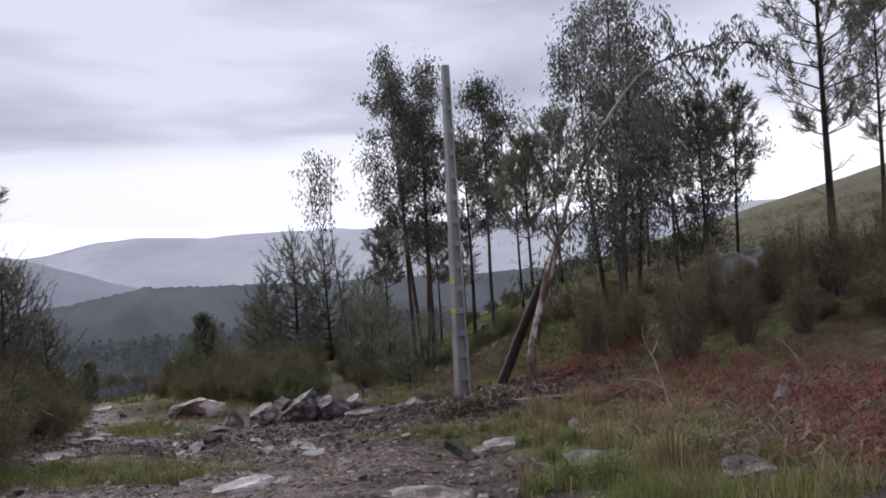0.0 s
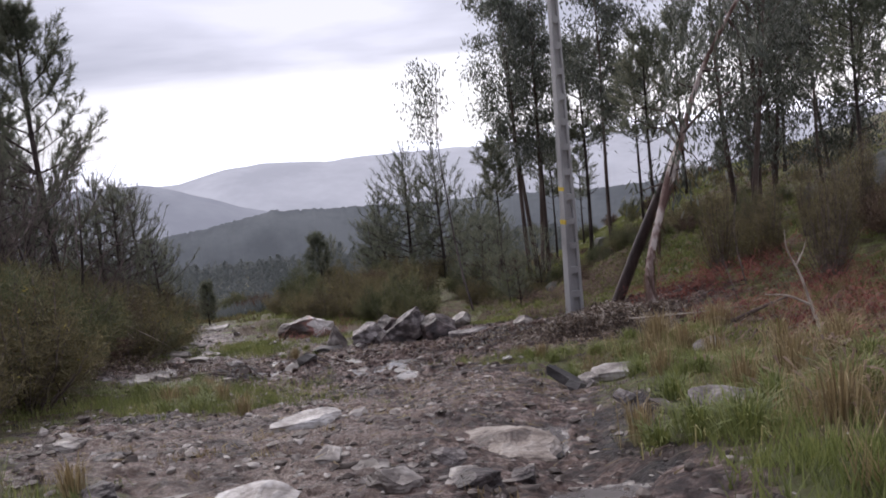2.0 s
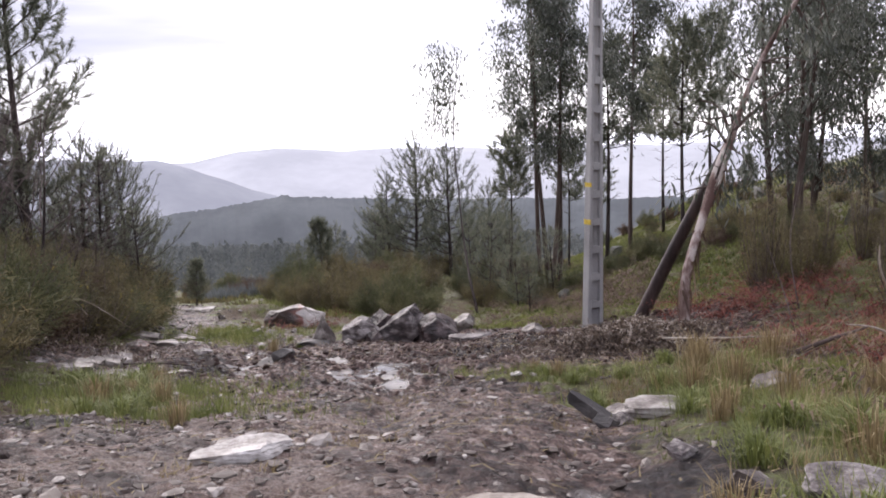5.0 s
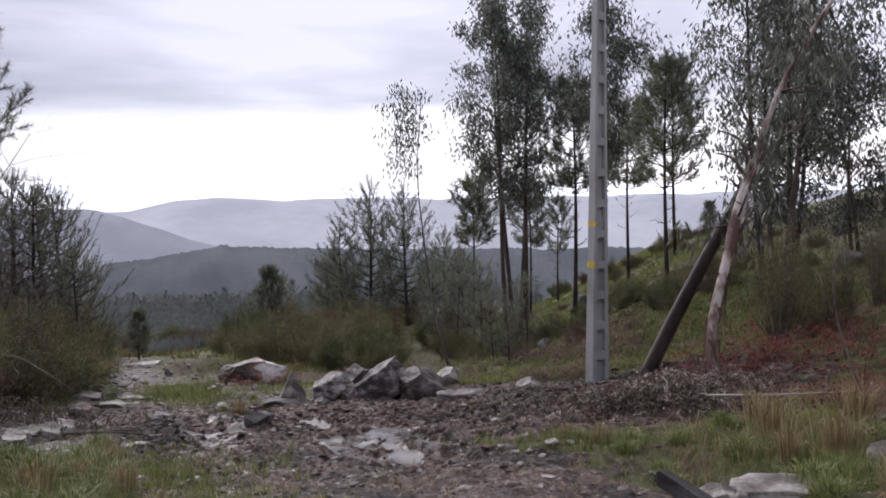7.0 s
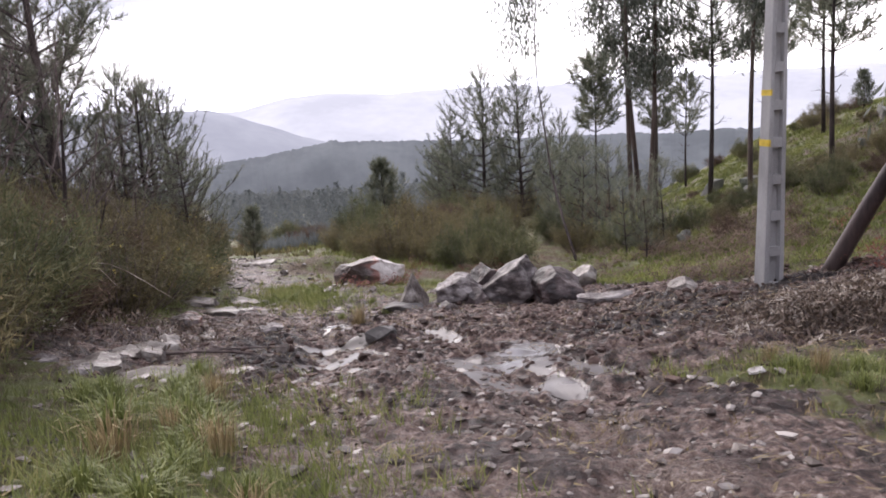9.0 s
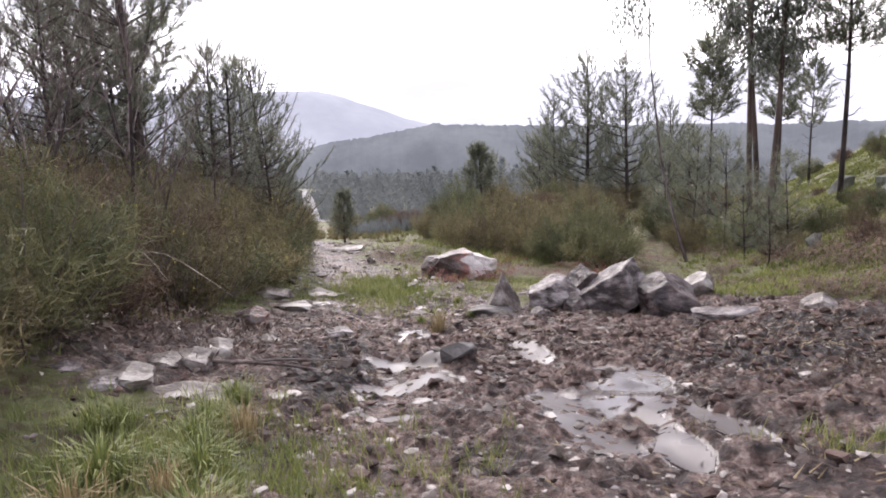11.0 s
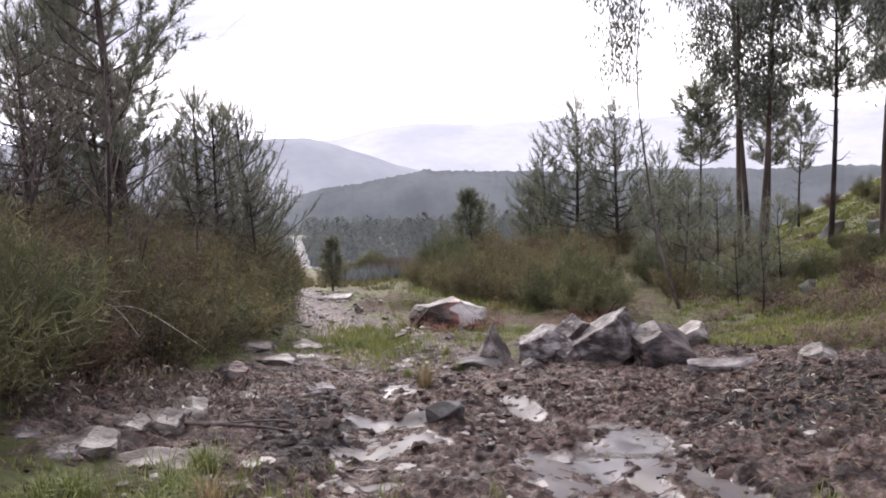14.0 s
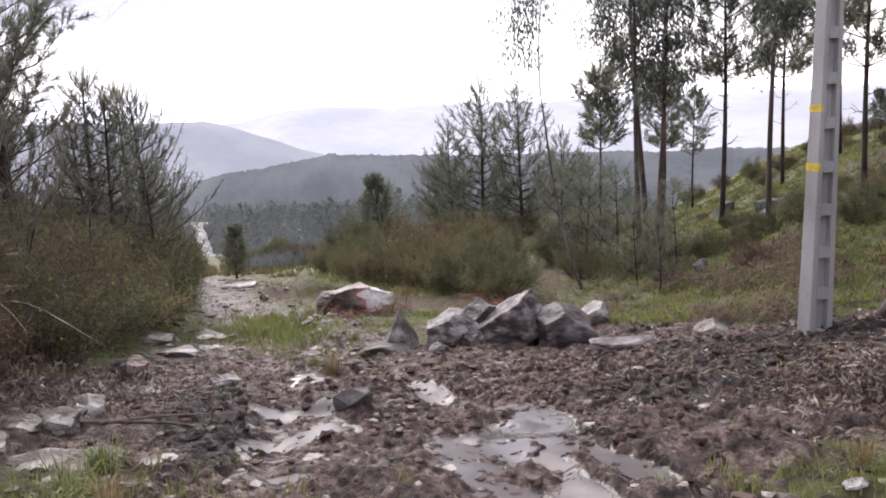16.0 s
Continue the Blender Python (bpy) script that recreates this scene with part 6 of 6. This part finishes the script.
def grass_tuft(kind, x, y, size=1.0):
    """One clump of arching blades."""
    if kind not in TUFTS:
        soup, mat_ = (tuft_soup(3, 260, 0.23, 0.2), M_GRASS) if kind == "green" else (tuft_soup(4, 150, 0.44, 0.26), M_STRAW)
        ob = soup.ob("grass_tuft", mat_)
        TUFTS[kind] = ob.data
    else:
        ob = new("grass_tuft", TUFTS[kind])
    ob.matrix_world = pose(x, y, level(x, y), 0, 0, 91 * x + 37 * y) @ Matrix.Scale(size, 4)
    tagged(ob, "arching tuft of wet green grass" if kind == "green" else "dry straw-coloured tuft of long grass", "grass tuft", "grass tufts beside the track")


for x, y, kind, size in ((1.06, 11.05, "green", 1.1), (0.85, 6.6, "green", 1.0), (1.07, 6.5, "green", 1.1), (0.75, 7.05, "straw", 0.8), (1.61, 7.95, "straw", 1.0), (2.1, 8.5, "straw", 1.1), (1.14, 13.9, "green", 0.9),
                         (1.62, 6.9, "green", 1.2), (0.25, 12.0, "green", 0.8), (1.57, 14.2, "straw", 1.2), (1.85, 10.7, "straw", 1.0), (2.47, 10.4, "straw", 1.1), (0.23, 12.3, "green", 0.7), (1.26, 12.1, "straw", 0.9),
                         (1.0, 10.5, "green", 0.9), (1.45, 13.2, "straw", 1.2), (0.0, 13.05, "green", 0.7), (-5.34, 12.5, "green", 0.8), (-4.53, 11.1, "straw", 0.6), (-5.14, 12.1, "green", 0.9), (-3.96, 10.7, "straw", 0.7),
                         (-4.0, 10.35, "green", 0.8), (-5.42, 12.95, "green", 0.9), (-3.55, 10.25, "green", 0.6), (-5.82, 11.95, "green", 0.9), (-4.4, 10.1, "green", 0.9), (-5.45, 17.25, "straw", 0.75), (-5.7, 19.3, "green", 0.6),
                         (-6.03, 18.05, "green", 0.5), (-8.02, 20.7, "green", 0.8), (-9.7, 23.3, "green", 0.8), (-8.12, 21.6, "green", 0.9), (-5.69, 12.05, "green", 0.9), (-5.19, 12.45, "green", 0.7), (-0.39, 13.65, "green", 0.8),
                         (-0.2, 13.5, "straw", 0.6), (-0.52, 13.9, "straw", 0.5), (2.2, 12.6, "green", 1.0), (2.0, 9.4, "green", 1.2), (2.7, 9.2, "straw", 1.1), (2.4, 7.4, "green", 1.2), (3.1, 10.6, "green", 1.1), (1.5, 9.4, "green", 1.0), (-6.4, 20.6, "green", 0.5),
                         (-4.7, 11.6, "green", 1.1), (-4.2, 10.9, "green", 1.2), (-4.9, 12.3, "straw", 0.7), (-3.9, 9.9, "green", 1.0), (-4.6, 10.6, "straw", 0.9), (-5.0, 11.2, "green", 1.2), (-3.2, 9.6, "straw", 0.7), (-2.9, 5.4, "green", 0.9),
                         (-2.5, 5.7, "straw", 0.6), (-3.3, 5.9, "green", 1.0), (1.3, 6.2, "green", 1.2), (1.75, 6.1, "straw", 1.0), (2.1, 6.9, "green", 1.3), (1.15, 8.5, "green", 1.1), (1.8, 8.8, "green", 1.2), (2.6, 8.2, "green", 1.3),
                         (1.2, 9.9, "straw", 0.9), (2.9, 9.9, "straw", 1.2), (3.3, 8.9, "green", 1.2), (1.0, 12.6, "green", 1.1), (1.7, 12.2, "straw", 1.1), (2.5, 11.4, "green", 1.0), (0.6, 13.5, "green", 0.8), (0.1, 13.6, "green", 0.8), (2.3, 13.3, "straw", 1.2)):
    grass_tuft(kind, x, y, size)


def lumps(name, label, category, material, n, seed, box_, weight, lo, hi, flat=0.7):
    """Many small angular lumps bedded in the ground."""
    xs, ys, zs, r = scatter(n, seed, box_, weight)
    ico = bmesh.new()
    bmesh.ops.create_icosphere(ico, subdivisions=1, radius=1.0)
    unit = np.array([v.co[:] for v in ico.verts])
    tri = np.array([[v.index for v in f.verts] for f in ico.faces])
    ico.free()
    k = len(xs)
    size = lo * (hi / lo) ** (r.uniform(0, 1, k) ** 2.2)
    shape = unit[None] * (1 + r.uniform(-0.5, 0.35, (k, len(unit), 1)))
    shape = shape * (np.stack([r.uniform(0.7, 1.4, k), r.uniform(0.6, 1.0, k), flat * r.uniform(0.5, 1.1, k)], -1) * size[:, None])[:, None, :]
    a = r.uniform(0, 6.283, k)
    c, s = np.cos(a)[:, None], np.sin(a)[:, None]
    px, py = shape[..., 0] * c - shape[..., 1] * s, shape[..., 0] * s + shape[..., 1] * c
    v = np.stack([px + xs[:, None], py + ys[:, None], shape[..., 2] + zs[:, None] + size[:, None] * 0.15], -1).reshape(-1, 3)
    f = (tri[None] + (np.arange(k) * len(unit))[:, None, None]).reshape(-1, 3)
    ob = mesh_ob(name, v.tolist(), f.tolist(), material)
    return tagged(ob, label, category, kind="stuff")


lumps("soil_clods", "clods of dark churned wet soil", "soil clods", M_CLOD, 14000, 11, (-8.0, 3.4, 11.5, 22.0),
      lambda x, y: np.clip(bump(x, y, -1.0, 17.6, 3.6, 2.6) + 0.9 * bump(x, y, 0.8, 18.6, 2.0, 1.4) + 0.5 * bump(x, y, -4.2, 15.8, 3.0, 3.0) + bump(x, y, -5.3, 14.2, 0.4, 1.4, 0.5), 0, 1) * (1 - 0.85 * cover_at(x, y)[1]), 0.010, 0.075, 0.65)
lumps("gravel", "loose grey gravel and stone chips", "gravel", M_PEBBLE, 22000, 12, (-16.0, 3.0, 5.0, 31.0), lambda x, y: 0.8 * lane_weight(x, y) * (1 - 0.5 * cover_at(x, y)[1]), 0.008, 0.07, 0.45)


lumps("verge_stones", "pale stones scattered in the verge and mud", "stones", M_PEBBLE, 330, 14, (-7.0, 3.6, 6.0, 21.0), lambda x, y: 0.75 + 0 * x, 0.03, 0.11, 0.6)
lumps("track_stones", "stones lying about the brow of the track", "stones", M_PEBBLE, 420, 15, (-15.0, -6.0, 18.0, 31.0), lambda x, y: lane_weight(x, y), 0.04, 0.2, 0.5)
lumps("stone_chips", "brown and grey stone chips on the trodden track", "gravel", M_PEBBLE, 15000, 17, (-6.0, 2.5, 3.0, 13.0), lambda x, y: (0.35 + 0.65 * smooth(fbm(x * 1.6, y * 1.6, 87, 3), -0.1, 0.25)) * lane_weight(x, y), 0.006, 0.05, 0.6)


# ---- brush heap and sticks ----
def litter(n, seed, cx, cy, rx, ry, high):
    """Dead leafy branches pushed into a heap by the digging."""
    r = random.Random(seed)
    s = Soup()
    for _ in range(n):
        x, y = cx + r.gauss(0, rx), cy + r.gauss(0, ry)
        u = math.exp(-((x - cx) / (1.6 * rx)) ** 2 - ((y - cy) / (1.6 * ry)) ** 2)
        q = Vector((x, y, level(x, y) + high * u * r.random() + 0.02))
        d = (Vector((0, -0.3, -0.5)) + rvec(r)).normalized()
        s.leaf(q, q + d * r.uniform(0.05, 0.14), r.uniform(0.012, 0.028), d.cross(rvec(r)).normalized())
    return tagged(s.ob("leaf_litter", M_LITTER), "heap of dead leafy eucalyptus twigs beside the soil", "leaf litter", kind="stuff")


litter(9500, 21, 0.75, 15.7, 0.75, 0.5, 0.40)
litter(1500, 22, -7.4, 15.2, 0.7, 1.2, 0.25)
litter(1800, 23, -0.6, 17.6, 1.8, 1.3, 0.05)


def straw_bits(n, seed, cx, cy, rx, ry):
    """Loose straw, grass roots and bark scraps trodden into the soil."""
    r = random.Random(seed)
    s = Soup()
    for _ in range(n):
        x, y = cx + r.gauss(0, rx), cy + r.gauss(0, ry)
        a, ln = r.uniform(0, 6.28), r.uniform(0.04, 0.16)
        p = Vector((x, y, level(x, y) + r.uniform(0.004, 0.03)))
        ex, ey = x + ln * math.cos(a), y + ln * math.sin(a)
        q = Vector((ex, ey, level(ex, ey) + r.uniform(0.004, 0.05)))
        s.blade(p, q, r.uniform(0.006, 0.014), Vector((-math.sin(a), math.cos(a), 0.4)).normalized())
    return tagged(s.ob("straw_bits", M_STRAW), "scraps of straw and bark trodden into the soil", "straw", kind="stuff")


straw_bits(1700, 31, -0.6, 17.4, 1.7, 1.4)
straw_bits(900, 32, -5.8, 18.2, 1.8, 2.2)
straw_bits(1500, 33, -1.4, 10.0, 2.0, 2.2)
straw_bits(700, 34, 0.6, 14.2, 1.0, 0.7)


def stick(points, r0, label, material=None):
    x, y = points[0][0], points[0][1]
    ob = thing("fallen_branch", pose(x, y, level(x, y) + 0.02), label, "branch", "fallen branches")
    pp = curve_pts([(px - x, py - y, level(px, py) - level(x, y) + pz) for px, py, pz in points], 4)
    s = Soup()
    s.tube(pp, [r0 * (1 - 0.7 * i / (len(pp) - 1)) for i in range(len(pp))], 6)
    s.ob("stem", material or M_DEADWOOD, ob, "", True)


stick([(-6.6, 14.2, 0.04), (-6.1, 14.15, 0.06), (-5.6, 14.3, 0.05), (-5.1, 14.2, 0.02)], 0.022, "thin brown root lying across the bank", M_TWIG)
stick([(-6.3, 14.1, 0.05), (-5.9, 14.5, 0.08), (-5.4, 14.7, 0.04)], 0.016, "thin brown root lying across the bank", M_TWIG)
stick([(-8.6, 15.4, 0.6), (-7.9, 15.3, 0.75), (-7.2, 15.5, 0.55)], 0.009, "pale bare stick caught in the scrub")
stick([(-8.9, 14.6, 0.7), (-8.0, 14.9, 0.8), (-7.4, 14.7, 0.62)], 0.008, "pale bare stick caught in the scrub")
stick([(2.5, 13.1, 0.1), (2.9, 13.15, 0.2), (3.3, 13.3, 0.24)], 0.036, "short weathered log lying in bracken", M_BARK_EUC)
stick([(1.2, 15.0, 0.15), (2.0, 14.7, 0.18), (2.9, 14.2, 0.1)], 0.016, "long bare stick on the brush heap")
stick([(0.75, 15.3, 0.12), (0.8, 15.32, 0.3), (0.74, 15.36, 0.42)], 0.025, "pale splintered stick standing in the soil")
stick([(0.9, 15.15, 0.1), (0.7, 15.1, 0.13)], 0.03, "pale splintered stick standing in the soil")
stick([(3.3, 16.2, 0.1), (3.2, 16.4, 1.0), (3.35, 16.5, 2.0)], 0.012, "thin pale dead sapling stem", M_TWIG)
stick([(2.9, 14.8, 0.1), (2.75, 15.0, 0.8), (2.5, 15.1, 1.5)], 0.010, "thin pale dead sapling stem", M_TWIG)
stick([(4.6, 10.2, 0.1), (4.5, 10.3, 0.5), (4.3, 10.4, 0.85)], 0.016, "thin pale dead sapling stem")


# ---- woods below the brow ----
def far_woods(n, seed):
    r = random.Random(seed)
    s = Soup()
    for _ in range(n):
        d = 60 * (600 / 60) ** (r.random() ** 0.75)
        az = radians(r.uniform(-48, 20))
        x, y = d * math.sin(az), d * math.cos(az)
        if y < 60 or abs(x - float(track_x(y))) < 1.7 + 0.003 * d or (x > -14 and y < 110) or (d < 90 and r.random() < 0.3):
            continue
        z, h = level(x, y), r.uniform(3.0, 6.0) * (0.75 if d < 110 else 1)
        k = 110 if d < 130 else (44 if d < 240 else 16)
        big = (6.0 / k) ** 0.5
        for _i in range(k):
            u = r.random() ** 0.8
            a = r.uniform(0, 6.28)
            rad = h * 0.26 * (1.05 - u) * r.uniform(0.4, 1.0)
            c = Vector((x + rad * math.cos(a), y + rad * math.sin(a), z + h * (0.08 + 0.85 * u)))
            dd = (Vector((math.cos(a), math.sin(a), 0.9)) + rvec(r) * 0.6).normalized()
            s.leaf(c - dd * h * 0.1 * big, c + dd * h * 0.24 * big, h * 0.15 * big, dd.cross(rvec(r)).normalized())
    # distance haze is in the leaf colour here
    ob = s.ob("far_woods", M_HAZED_FOREST)
    return tagged(ob, "haze-greyed green woods filling the valley below", "woods", kind="stuff")


far_woods(7000, 19)
